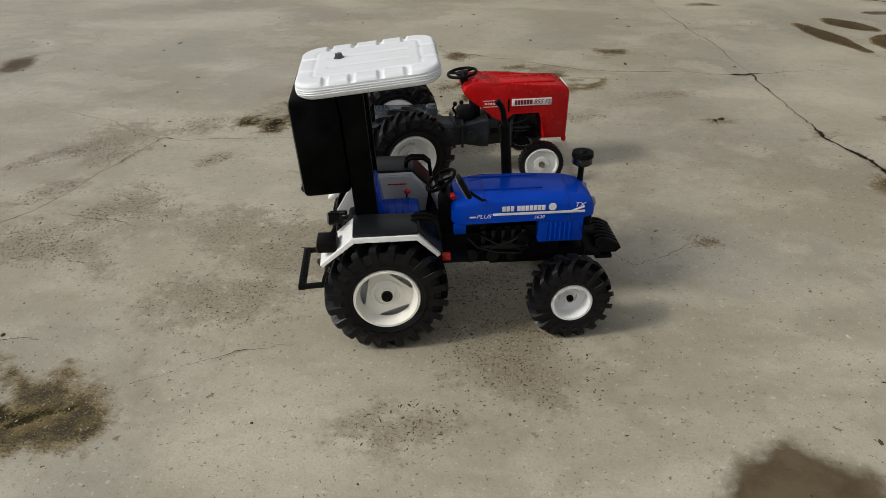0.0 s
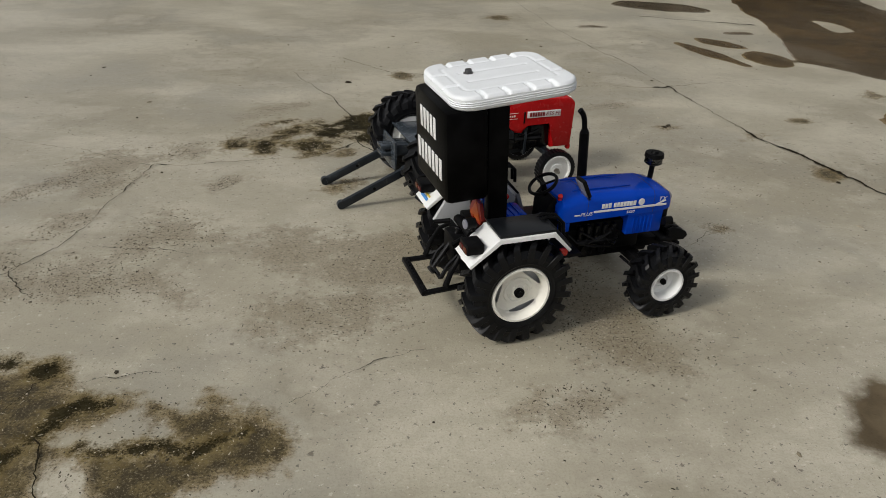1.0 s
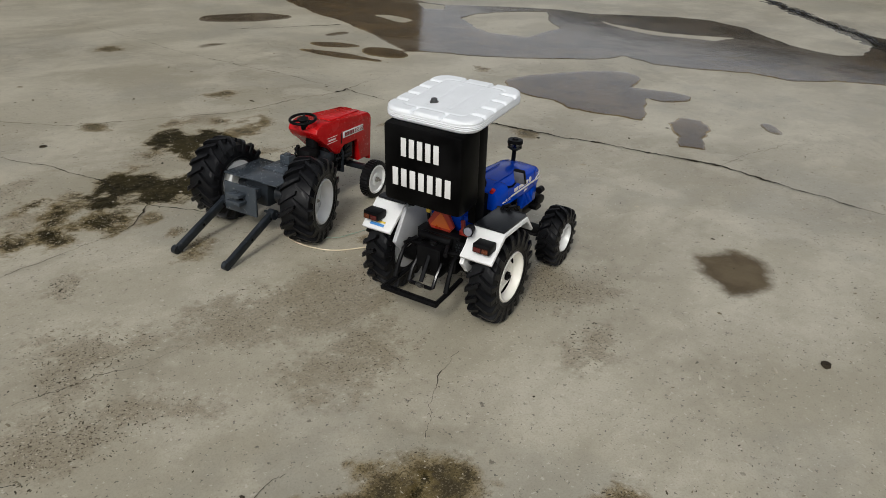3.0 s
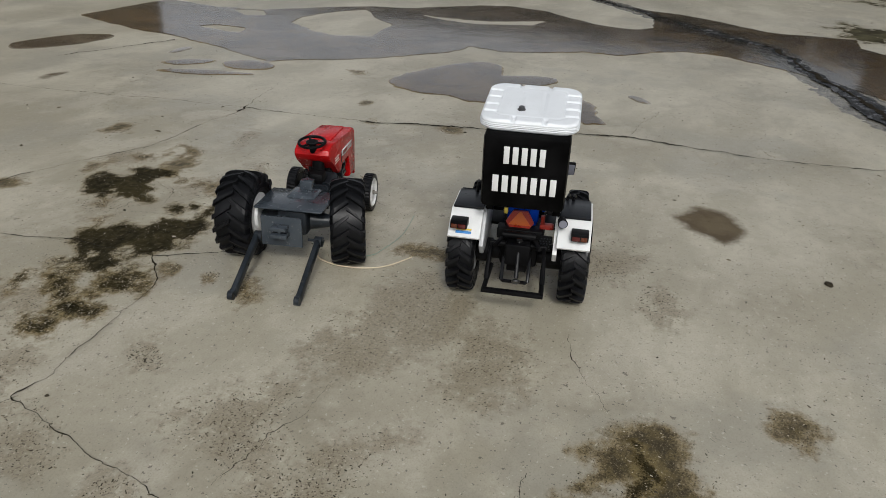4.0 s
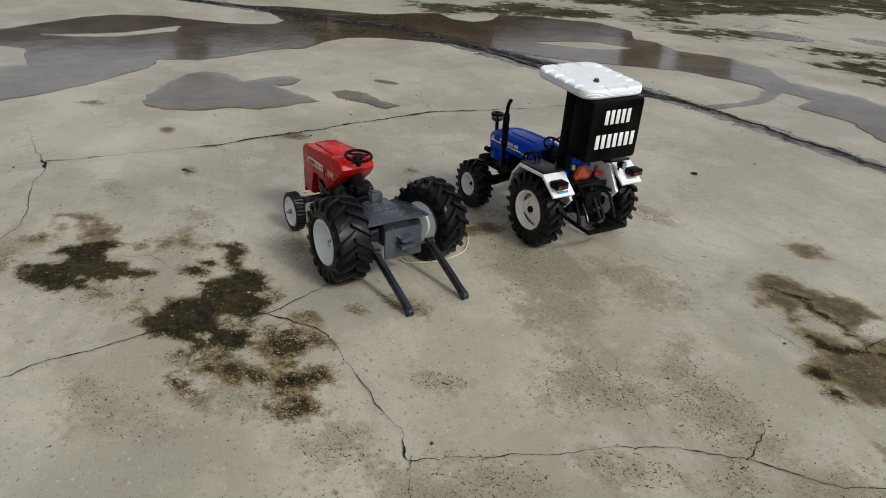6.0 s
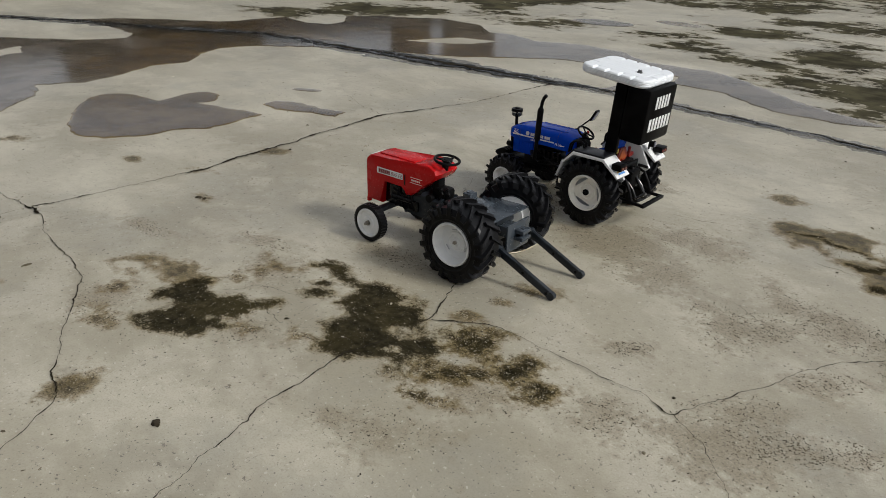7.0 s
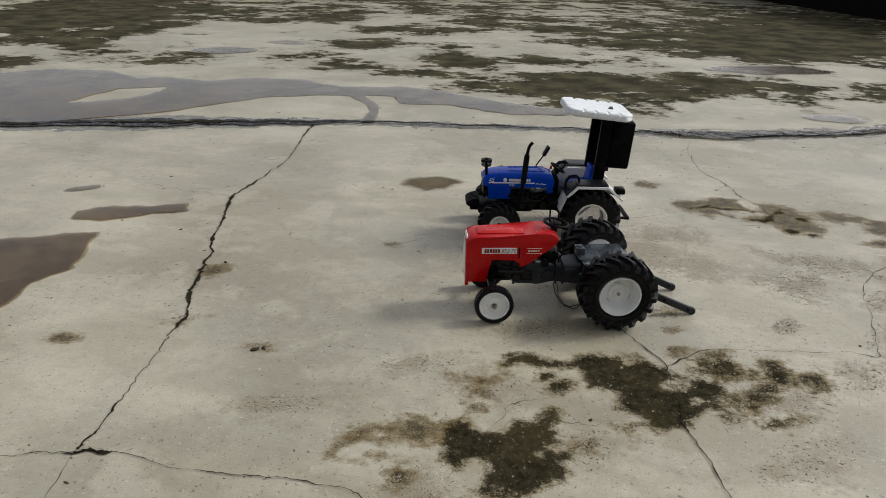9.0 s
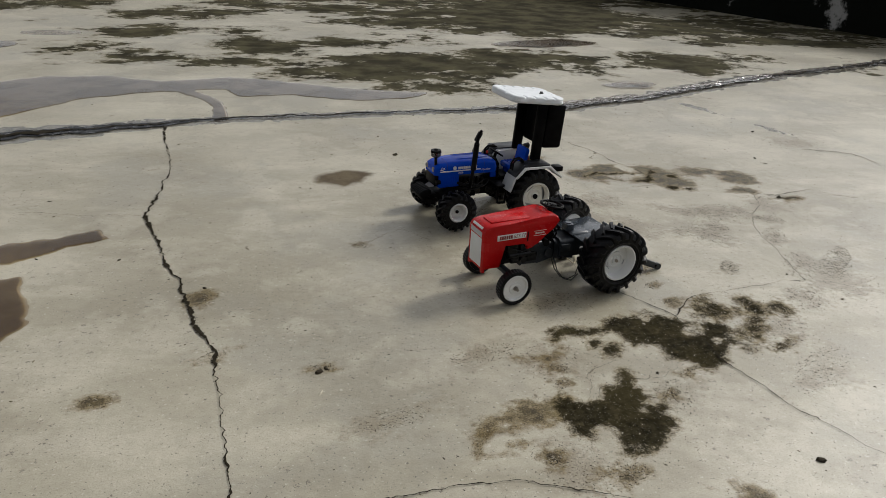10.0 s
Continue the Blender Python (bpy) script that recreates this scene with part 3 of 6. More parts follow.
ISLE_A = [(1.10, 1.34), (1.17, 1.44), (1.26, 1.47), (1.38, 1.44), (1.45, 1.39), (1.36, 1.32), (1.27, 1.23), (1.12, 1.21), (1.09, 1.28)]
ISLE_B = [(1.48, 1.27), (1.45, 1.19), (1.46, 1.05), (1.55, 0.93), (1.47, 0.94), (1.40, 1.07), (1.42, 1.17)]
ISLE_C = [(1.26, 1.67), (1.20, 1.59), (1.23, 1.55), (1.29, 1.59)]
ISLE_D = [(1.23, 0.14), (1.21, 0.03), (1.20, -0.03), (1.10, -0.08), (1.10, 0.01), (1.16, 0.08)]
ISLE_E = [(1.02, 1.59), (1.06, 1.56), (1.05, 1.49), (1.00, 1.47)]
POOLS = [(0.866, 0.604, 0.014, 0.006, 40), (0.754, 1.272, 0.036, 0.054, -5), (0.722, 1.380, 0.052, 0.020, -50), (0.802, 1.457, 0.020, 0.008, 3), (0.675, 1.29, 0.080, 0.011, -70), (0.745, 1.70, 0.095, 0.045, -20), (-0.35, -0.74, 0.17, 0.06, 10), (1.22, -0.62, 0.09, 0.06, 18), (1.09, -0.83, 0.08, 0.04, 5), (-0.37, -0.16, 0.06, 0.03, 10)]
SILT = [(0.75, 0.675, 0.10, 0.06, 25), (0.84, 0.88, 0.14, 0.13, -20), (1.03, 1.62, 0.14, 0.40, 5), (1.36, 0.22, 0.36, 0.15, 25), (1.30, 0.62, 0.10, 0.20, 20), (0.71, 1.32, 0.12, 0.06, -60), (1.6, 0.3, 0.10, 0.25, 0)]
JOINT = [(2.6, 1.35, 1.6), (1.95, 0.80, 1.8), (1.48, 0.40, 2.3), (1.12, 0.28, 2.9), (0.95, 0.222, 2.9), (0.80, 0.185, 2.0), (0.56, 0.125, 1.25), (0.36, 0.105, 1.2), (0.07, 0.073, 1.4), (-0.12, 0.046, 2.1), (-0.36, -0.03, 2.0), (-0.67, -0.19, 2.1), (-1.36, -0.46, 1.6), (-2.0, -0.75, 1.4)]
SEEP = 0.019  # half width of the wet margin for each unit of the joint
SEEP_SIDE = [(-0.37, -0.02, 0.010), (-0.43, 0.09, 0.006), (-0.45, 0.16, 0.006), (-0.50, 0.29, 0.004)]
BRANCH = [(0.68, -0.12, 0.012), (0.62, -0.05, 0.012), (0.592, 0.0, 0.011), (0.575, 0.13, 0.008)]


def water_field(x, y):
    w = area(x, y, RIM_NEAR + RIM_FAR)
    for isle in (ISLE_A, ISLE_B, ISLE_C, ISLE_D, ISLE_E):
        w = np.minimum(w, -area(x, y, isle))
    w = np.maximum.reduce([w, area(x, y, POND), area(x, y, POOL)]) + 0.005 * fbm(x, y, 14.0, 11, 4) + 0.003 * fbm(x, y, 60.0, 61, 3)
    w = np.maximum(w, blots(x, y, POOLS) + 0.006 * fbm(x, y, 16.0, 17, 4))
    return np.maximum(w, strip(x, y, BRANCH) + 0.005 * fbm(x, y, 25.0, 3, 3))


MASS_A = [(2.05, -0.72), (1.93, -0.84), (1.66, -1.02), (1.77, -1.35), (2.12, -2.00), (2.83, -1.69)]
MASS_B = [(1.41, -0.39), (1.39, -0.61), (1.21, -0.53), (1.19, -0.46), (1.25, -0.35), (1.33, -0.30)]
MASS_C = [(-0.09, -1.47), (-0.67, -2.29), (-1.18, -2.25), (-0.76, -1.01), (-0.37, -0.92), (-0.13, -0.96)]
MASS_E = [(2.47, 0.00), (2.17, -0.32), (2.11, -0.65), (1.66, -1.14), (1.87, -1.62), (2.29, -1.56), (3.19, -0.42)]
MASS_D = [(0.42, -0.38), (0.28, -0.42), (0.14, -0.32), (0.07, -0.41), (-0.20, -0.41), (-0.31, -0.31), (-0.40, -0.27), (-0.35, -0.45), (-0.25, -0.62), (-0.09, -0.60), (0.21, -0.55)]


def growth_field(x, y):
    """How thick the dark growth is on the far part of the slab."""
    g = np.clip(blots(x, y, FAR_ALL) / 0.20 + 0.04, -1.6, 0.40)
    for mass, most in ((MASS_A, 0.7), (MASS_B, 0.5), (MASS_C, 0.95), (MASS_D, 0.42), (MASS_E, 0.6)):
        g = np.maximum(g, np.clip(area(x, y, mass) / 0.16, -1.6, most))
    g = np.maximum(g, np.clip((-1.7 - y) / 0.4, -1.6, 0.1))
    g = np.maximum(g, np.clip((-0.22 - y) / 0.3, -1.6, -0.40))
    return g + 0.22 * fbm(x, y, 2.6, 40, 3)


def axis_steps(lo, hi, step, a, b):
    """Steps half as wide between a and b, and ever wider ones from lo and hi out to the horizon."""
    mid = np.concatenate((np.arange(lo, a, step), np.arange(a, b, step / 2), np.arange(b, hi + step / 2, step)))
    out = step * 1.35 ** np.arange(1, 30)
    out = np.cumsum(out)
    out = out[out < 60]
    return np.concatenate((lo - out[::-1], mid, hi + out))


gx, gy = axis_steps(-1.3, 2.0, 0.008, -0.30, 0.70), axis_steps(-1.0, 1.9, 0.008, 0.34, 1.18)
X, Y = np.meshgrid(gx, gy)
x, y = X.ravel(), Y.ravel()
nx, ny = len(gx), len(gy)
idx = np.arange(nx * ny).reshape(ny, nx)
quads = np.stack((idx[:-1, :-1], idx[:-1, 1:], idx[1:, 1:], idx[1:, :-1]), -1).reshape(-1, 4)
me = bpy.data.meshes.new("ground")
me.vertices.add(nx * ny)
me.vertices.foreach_set("co", np.stack((x, y, np.zeros_like(x)), -1).ravel())
me.loops.add(quads.size)
me.loops.foreach_set("vertex_index", quads.ravel())
me.polygons.add(len(quads))
me.polygons.foreach_set("loop_start", np.arange(len(quads)) * 4)
me.update(calc_edges=True)
for name, field in (("mould", mould_field(x, y)), ("stain", stain_field(x, y)), ("damp", np.maximum(blots(x, y, DAMP), area(x, y, DAMP_A) + 0.005)), ("sand", blots(x, y, SAND_ALL)), ("water", water_field(x, y)), ("growth", growth_field(x, y)), ("seep", np.maximum(strip(x, y, [(a, b, SEEP * w) for a, b, w in JOINT]), strip(x, y, SEEP_SIDE)) + 0.009 * fbm(x, y, 14.0, 31, 4)), ("silt", blots(x, y, [(a, b, c * 1.25, d * 1.25, e) for a, b, c, d, e in SILT]))):
    me.attributes.new(name, "FLOAT", "POINT").data.foreach_set("value", field.astype(np.float32))
me.materials.append(M_CONC)
ground = tagged(new("ground", me), "weathered grey concrete roof slab with mould and damp stains", "ground", kind="structure")


def sheet_from_field(name, field, lo, hi, step, level, z, material):
    """A thin sheet wherever field(x, y) > level; its rim is drawn to the level line."""
    ax, ay = np.arange(lo[0], hi[0], step), np.arange(lo[1], hi[1], step)
    X, Y = np.meshgrid(ax, ay)
    f = field(X, Y) - level
    keep = (f[:-1, :-1] > 0) | (f[:-1, 1:] > 0) | (f[1:, 1:] > 0) | (f[1:, :-1] > 0)
    e = step * 0.25
    dx, dy = (field(X + e, Y) - field(X - e, Y)) / (2 * e), (field(X, Y + e) - field(X, Y - e)) / (2 * e)
    g = np.maximum(np.hypot(dx, dy), 0.3)
    move = np.where(f < 0, np.clip(-f / g, 0, step), 0)
    X, Y = X + dx / g * move, Y + dy / g * move
    idx = np.arange(X.size).reshape(X.shape)
    q = np.stack((idx[:-1, :-1], idx[:-1, 1:], idx[1:, 1:], idx[1:, :-1]), -1)[keep]
    used, inv = np.unique(q, return_inverse=True)
    me = bpy.data.meshes.new(name)
    me.from_pydata(np.stack((X.ravel()[used], Y.ravel()[used], np.full(len(used), z)), -1).tolist(), [], inv.reshape(-1, 4).tolist())
    me.materials.append(material)
    return new(name, me)


tagged(sheet_from_field("puddle", water_field, (0.12, -0.75), (2.2, 2.1), 0.007, 0.0, 0.0012, M_WATER), "shallow brownish rain puddles reflecting the grey sky", "puddle", kind="structure")
tagged(sheet_from_field("puddle", lambda x, y: blots(x, y, POOLS) + 0.02 * fbm(x, y, 9.0, 11, 4), (-0.8, -1.0), (0.1, -0.05), 0.01, 0.0, 0.0012, M_WATER), "small far rain puddle among dark mould", "puddle", kind="structure")


# ---- cracks ----
def crack_mesh(name, pts, width, seed, rag=0.5, z=0.0009, step=0.0018, wander=0.004, fine=1.0, low=0.42, material=None, lump=60.0):
    """A ragged dark line through a few points (x, y, width factor)."""
    rng = random.Random(seed)
    line = []
    for (ax, ay, aw), (bx, by, bw) in zip(pts, pts[1:]):
        n = max(2, int(math.hypot(bx - ax, by - ay) / step))
        for k in range(n):
            f = k / n
            line.append((ax + (bx - ax) * f, ay + (by - ay) * f, aw + (bw - aw) * f))
    line.append(pts[-1])
    L = np.array(line)
    off = wander * fbm(L[:, 0], L[:, 1], 22.0, seed, 4) + 0.0016 * fine * fbm(L[:, 0], L[:, 1], 170.0, seed + 3, 3)
    swell = np.clip(0.75 + 0.9 * fbm(L[:, 0], L[:, 1], lump, seed + 7, 3), low, 2.0)
    d = np.gradient(L[:, :2], axis=0)
    d = d / np.maximum(np.hypot(d[:, 0], d[:, 1]), 1e-9)[:, None]
    nrm = np.stack((-d[:, 1], d[:, 0]), -1)
    mid = L[:, :2] + nrm * off[:, None]
    verts, faces = [], []
    for k in range(len(L)):
        w1 = 0.5 * width * swell[k] * L[k, 2] * (1 + rag * (rng.random() * 2 - 1.2))
        w2 = 0.5 * width * swell[k] * L[k, 2] * (1 + rag * (rng.random() * 2 - 1.2))
        a, b = mid[k] + nrm[k] * w1, mid[k] - nrm[k] * w2
        verts += [(a[0], a[1], z), (b[0], b[1], z)]
        if k:
            faces.append((2 * k - 2, 2 * k - 1, 2 * k + 1, 2 * k))
    me = bpy.data.meshes.new(name)
    me.from_pydata(verts, [], faces)
    me.materials.append(material or M_CRACK)
    return tagged(new(name, me), "dark ragged crack in the concrete slab", "crack", kind="structure")


crack_mesh("crack", [(0.517, 1.116, 0.8), (0.527, 1.05, 0.8), (0.531, 0.99, 0.8), (0.541, 0.92, 1.3), (0.56, 0.87, 2.2), (0.571, 0.82, 1.5), (0.592, 0.76, 2.3), (0.607, 0.72, 1.5), (0.622, 0.66, 2.2), (0.648, 0.585, 2.8), (0.640, 0.54, 2.0), (0.640, 0.50, 1.0), (0.632, 0.44, 0.6), (0.640, 0.34, 0.6), (0.655, 0.28, 0.9), (0.668, 0.21, 2.2), (0.671, 0.165, 2.6)], 0.0025, 1, fine=1.2, wander=0.003)
crack_mesh("crack", [(0.528, 1.120, 0.6), (0.512, 1.114, 4.5), (0.495, 1.113, 1.0)], 0.0020, 31)
crack_mesh("crack", [(0.521, 1.117, 0.3), (0.495, 1.27, 0.5), (0.458, 1.464, 0.4), (0.44, 1.75, 0.3)], 0.0019, 3, fine=0.5, rag=0.3)
crack_mesh("crack", [(0.517, 1.116, 2.4), (0.493, 1.114, 1.6), (0.44, 1.122, 0.7), (0.372, 1.12, 0.7), (0.322, 1.121, 0.8), (0.273, 1.138, 1.0), (0.20, 1.165, 0.8), (0.145, 1.185, 1.2), (0.08, 1.26, 0.6)], 0.0010, 4, fine=0.5, rag=0.4)
crack_mesh("crack", [(0.517, 1.116, 1.5), (0.57, 1.132, 0.5), (0.70, 1.16, 0.3)], 0.00077, 5)
crack_mesh("crack", [(0.126, 0.858, 1.4), (0.091, 0.912, 1.0), (0.085, 0.96, 0.6), (0.081, 0.998, 1.6), (0.074, 1.03, 0.8), (0.065, 1.068, 1.0), (0.044, 1.107, 1.0), (0.01, 1.18, 0.5)], 0.0010, 6, fine=0.8)
crack_mesh("crack", [(0.091, 0.912, 1.4), (0.052, 0.881, 1.0), (0.0, 0.867, 0.8), (-0.083, 0.851, 0.9), (-0.103, 0.855, 1.2), (-0.115, 0.822, 0.8), (-0.134, 0.745, 0.8), (-0.144, 0.698, 0.8), (-0.165, 0.665, 0.8), (-0.200, 0.624, 0.8), (-0.214, 0.593, 0.8)], 0.0009, 7, fine=0.7)
crack_mesh("crack", [(-0.092, 0.490, 0.7), (-0.087, 0.470, 1.0), (-0.068, 0.417, 1.2), (-0.056, 0.375, 1.0), (-0.031, 0.322, 0.9), (-0.020, 0.248, 0.6), (-0.025, 0.166, 0.5), (-0.032, 0.10, 0.4)], 0.0015, 17)
crack_mesh("crack", [(-0.165, 0.665, 0.7), (-0.144, 0.629, 0.7)], 0.0007, 22)
crack_mesh("crack", [(-0.118, 0.511, 0.6), (-0.108, 0.534, 1.0), (-0.099, 0.536, 1.0), (-0.066, 0.536, 0.9), (-0.040, 0.538, 0.5)], 0.0004, 23)
crack_mesh("crack", [(-0.200, 0.561, 0.8), (-0.231, 0.586, 1.6), (-0.280, 0.602, 2.0)], 0.0008, 18)
crack_mesh("crack", [(0.254, 1.057, 0.6), (0.231, 1.044, 0.8), (0.218, 1.018, 0.8), (0.183, 1.012, 0.7), (0.151, 1.013, 0.5), (0.119, 0.990, 0.6)], 0.0006, 19)
crack_mesh("crack", [(-0.010, 0.678, 0.5), (-0.070, 0.689, 0.8), (-0.119, 0.694, 0.8)], 0.0005, 20)
crack_mesh("crack", [(-0.103, 0.855, 0.8), (-0.17, 0.89, 0.6), (-0.3, 0.95, 0.5)], 0.0009, 8, fine=0.7)
crack_mesh("crack", [(0.035, 0.505, 0.4), (0.078, 0.539, 1.0), (0.115, 0.553, 0.4)], 0.00069, 9)
crack_mesh("crack", [(0.229, 1.039, 0.5), (0.22, 1.0, 0.5), (0.175, 0.978, 0.6)], 0.00054, 10)
crack_mesh("crack", [(0.30, 0.70, 0.8), (0.33, 0.66, 0.8), (0.38, 0.70, 0.4)], 0.00061, 12)
crack_mesh("crack", [(-0.215, 0.60, 0.8), (-0.32, 0.58, 1.0), (-0.42, 0.66, 0.5)], 0.0011, 13)
crack_mesh("crack", [(0.80, 0.558, 0.5), (0.70, 0.584, 0.7), (0.65, 0.58, 1.2)], 0.00080, 16)
crack_mesh("crack", [(0.64, 1.60, 1.0), (0.87, 1.53, 2.0)], 0.00231, 14)
crack_mesh("crack", [(-0.455, 0.375, 0.6), (-0.49, 0.39, 1.5), (-0.53, 0.41, 1.2), (-0.545, 0.47, 0.8)], 0.0016, 15)

joint = crack_mesh("expansion_joint", [(a, b, w * w / 1.6) for a, b, w in JOINT], 0.0105, 21, rag=0.15, z=0.0020, step=0.006, wander=0.010, fine=0.5, low=0.65, material=M_JOINT, lump=7.0)
tagged(joint, "dark wet bitumen-filled expansion joint across the slab", "joint", kind="structure")
crack_mesh("crack", JOINT, 0.0052, 21, rag=0.5, z=0.0030, step=0.005, wander=0.010, fine=0.9, lump=14.0)

RILL = [(0.02, 0.066, 0.008), (-0.03, 0.066, 0.026), (-0.09, 0.058, 0.032), (-0.18, 0.022, 0.022), (-0.36, -0.032, 0.022), (-0.55, -0.13, 0.019), (-0.80, -0.245, 0.014)]
rill = sheet_from_field("puddle", lambda x, y: strip(x, y, RILL) + 0.008 * fbm(x, y, 22.0, 51, 4), (-0.9, -0.36), (0.1, 0.16), 0.004, 0.0, 0.0036, M_RILL)
tagged(rill, "thin glinting film of water along the expansion joint", "puddle", kind="structure")

# ---- parapet ----
def parapet(name, a, b, height=0.42, thick=0.12, label="low parapet wall of blackened mouldy plaster", material=None):
    d = Vector((b[0] - a[0], b[1] - a[1], 0))
    n = Vector((-d.y, d.x, 0)).normalized() * thick
    bm = bmesh.new()
    steps = max(2, int(d.length / 0.12))
    rng = random.Random(name)
    rings = []
    for k in range(steps + 1):
        p = Vector((a[0], a[1], 0)) + d * (k / steps)
        h = height + rng.uniform(-0.006, 0.006)
        q = n * 1.0
        rings.append([bm.verts.new(v) for v in (p, p + Vector((0, 0, h - 0.015)), p + q * 0.12 + Vector((0, 0, h)), p + q * 0.88 + Vector((0, 0, h)), p + q + Vector((0, 0, h - 0.015)), p + q)])
    for r, s in zip(rings, rings[1:]):
        for i in range(5):
            bm.faces.new((r[i], r[i + 1], s[i + 1], s[i]))
    bm.faces.new(rings[0])
    bm.faces.new(rings[-1][::-1])
    bmesh.ops.recalc_face_normals(bm, faces=bm.faces)
    me = bpy.data.meshes.new(name)
    bm.to_mesh(me)
    bm.free()
    me.materials.append(material or M_WALL)
    return tagged(new(name, me), label, "wall", kind="structure")


parapet("wall_south", (3.6, -3.50), (-0.70, -3.60), height=0.42)
parapet("wall_southwest", (-0.70, -3.60), (-1.95, -0.55), height=0.42)
parapet("wall_west", (-1.95, -0.55), (-2.6, 4.0))
parapet("wall_north", (-2.6, 4.0), (3.6, 4.0))
parapet("wall_east", (3.6, 4.0), (3.6, -3.50))

# higher walls beyond the slab, seen only mirrored in the puddles
HIGH = "tall brown plaster wall of a neighbouring house mirrored in the puddles"


def far_wall(name, a, b, far, height):
    """A wall between two headings (degrees from +y to the right), seen from the middle of the slab."""
    p, q = ((-0.35 + far * math.sin(radians(k)), 0.95 + far * math.cos(radians(k))) for k in (a, b))
    return parapet(name, p, q, height=height, thick=0.4, label=HIGH, material=M_HOUSE)


far_wall("wall_far_5", -14, 51, 9, 3.0)
far_wall("wall_far_1", 100.5, 114.0, 14, 2.95)
far_wall("wall_far_2", 123.5, 126.5, 13, 2.5)
far_wall("wall_far_3", 127.5, 131.5, 14, 2.6)
far_wall("wall_far_4", 90.5, 92.8, 14, 2.7)

# ---- building blocks; lengths in millimetres ----
MM = 0.001


def part(name, bm, material, parent, label="", smooth_deg=35):
    """Link a bmesh, given in millimetres, as one mesh under a thing or a part."""
    bmesh.ops.recalc_face_normals(bm, faces=bm.faces)
    bmesh.ops.scale(bm, vec=(MM, MM, MM), verts=bm.verts)
    me = bpy.data.meshes.new(name)
    bm.to_mesh(me)
    bm.free()
    me.materials.append(material)
    if smooth_deg:
        me.polygons.foreach_set("use_smooth", [True] * len(me.polygons))
        me.set_sharp_from_angle(angle=radians(smooth_deg))
    ob = new(name, me)
    ob.parent = parent
    if label:
        ob["label"] = label
    return ob


def block(bm, c, s, bevel=0.6, rot=(0, 0, 0), taper=None, seg=2):
    """A bevelled box round c with sides s; taper scales its top in x and y."""
    g = bmesh.ops.create_cube(bm, size=1)
    vs = g["verts"]
    for v in vs:
        k = taper if taper and v.co.z > 0 else (1, 1)
        v.co = Vector((v.co.x * s[0] * k[0], v.co.y * s[1] * k[1], v.co.z * s[2]))
    if bevel:
        es = {e for v in vs for e in v.link_edges}
        r = bmesh.ops.bevel(bm, geom=list(es), offset=min(bevel, 0.45 * min(s)), segments=seg, profile=0.5, affect="EDGES")
        vs = list({v for f in r["faces"] for v in f.verts} | {v for v in vs if v.is_valid})
    m = pose(c[0], c[1], c[2], *rot)
    bmesh.ops.transform(bm, matrix=m, verts=vs)
    return bm


def rod(bm, a, b, r, r2=None, seg=14):
    a, b = Vector(a), Vector(b)
    d = b - a
    m = Matrix.Translation((a + b) / 2) @ d.to_track_quat("Z", "Y").to_matrix().to_4x4()
    bmesh.ops.create_cone(bm, cap_ends=True, segments=seg, radius1=r, radius2=r if r2 is None else r2, depth=d.length, matrix=m)
    return bm


def tube(bm, pts, r, seg=8):
    """A round bar bent along points, with closed ends."""
    P = [Vector(p) for p in pts]
    rings, up = [], None
    for i, p in enumerate(P):
        d = (P[min(i + 1, len(P) - 1)] - P[max(i - 1, 0)]).normalized()
        side = d.cross(Vector((0, 0, 1)) if abs(d.z) < 0.95 else Vector((1, 0, 0))).normalized()
        if up is not None and side.dot(up) < 0:
            side = -side
        up = side
        w = d.cross(side)
        rad = r[i] if isinstance(r, (list, tuple)) else r
        rings.append([bm.verts.new(p + rad * (math.cos(k * 2 * math.pi / seg) * side + math.sin(k * 2 * math.pi / seg) * w)) for k in range(seg)])
    for a, b in zip(rings, rings[1:]):
        for k in range(seg):
            bm.faces.new((a[k], a[(k + 1) % seg], b[(k + 1) % seg], b[k]))
    bm.faces.new(rings[0][::-1])
    bm.faces.new(rings[-1])
    return bm


def lathe(bm, profile, c, seg=40, skip=None):
    """Turn a profile of (y, radius) round the wheel's axle (the y axis) at c. skip(i, k): leave that face open."""
    rings = []
    for yy, r in profile:
        rings.append([bm.verts.new((c[0] + r * math.cos(2 * math.pi * k / seg), c[1] + yy, c[2] + r * math.sin(2 * math.pi * k / seg))) for k in range(seg)])
    for i, (a, b) in enumerate(zip(rings, rings[1:])):
        for k in range(seg):
            if skip and skip(i, k):
                continue
            bm.faces.new((a[k], a[(k + 1) % seg], b[(k + 1) % seg], b[k]))
    return rings


def ring(bm, c, R, r, tilt=(0, 0, 0), seg=28, sub=8):
    m = pose(c[0], c[1], c[2], *tilt)
    rows = []
    for k in range(seg):
        a = 2 * math.pi * k / seg
        rows.append([bm.verts.new(m @ Vector(((R + r * math.cos(2 * math.pi * j / sub)) * math.cos(a), (R + r * math.cos(2 * math.pi * j / sub)) * math.sin(a), r * math.sin(2 * math.pi * j / sub)))) for j in range(sub)])
    for k in range(seg):
        a, b = rows[k], rows[(k + 1) % seg]
        for j in range(sub):
            bm.faces.new((a[j], a[(j + 1) % sub], b[(j + 1) % sub], b[j]))
    return bm


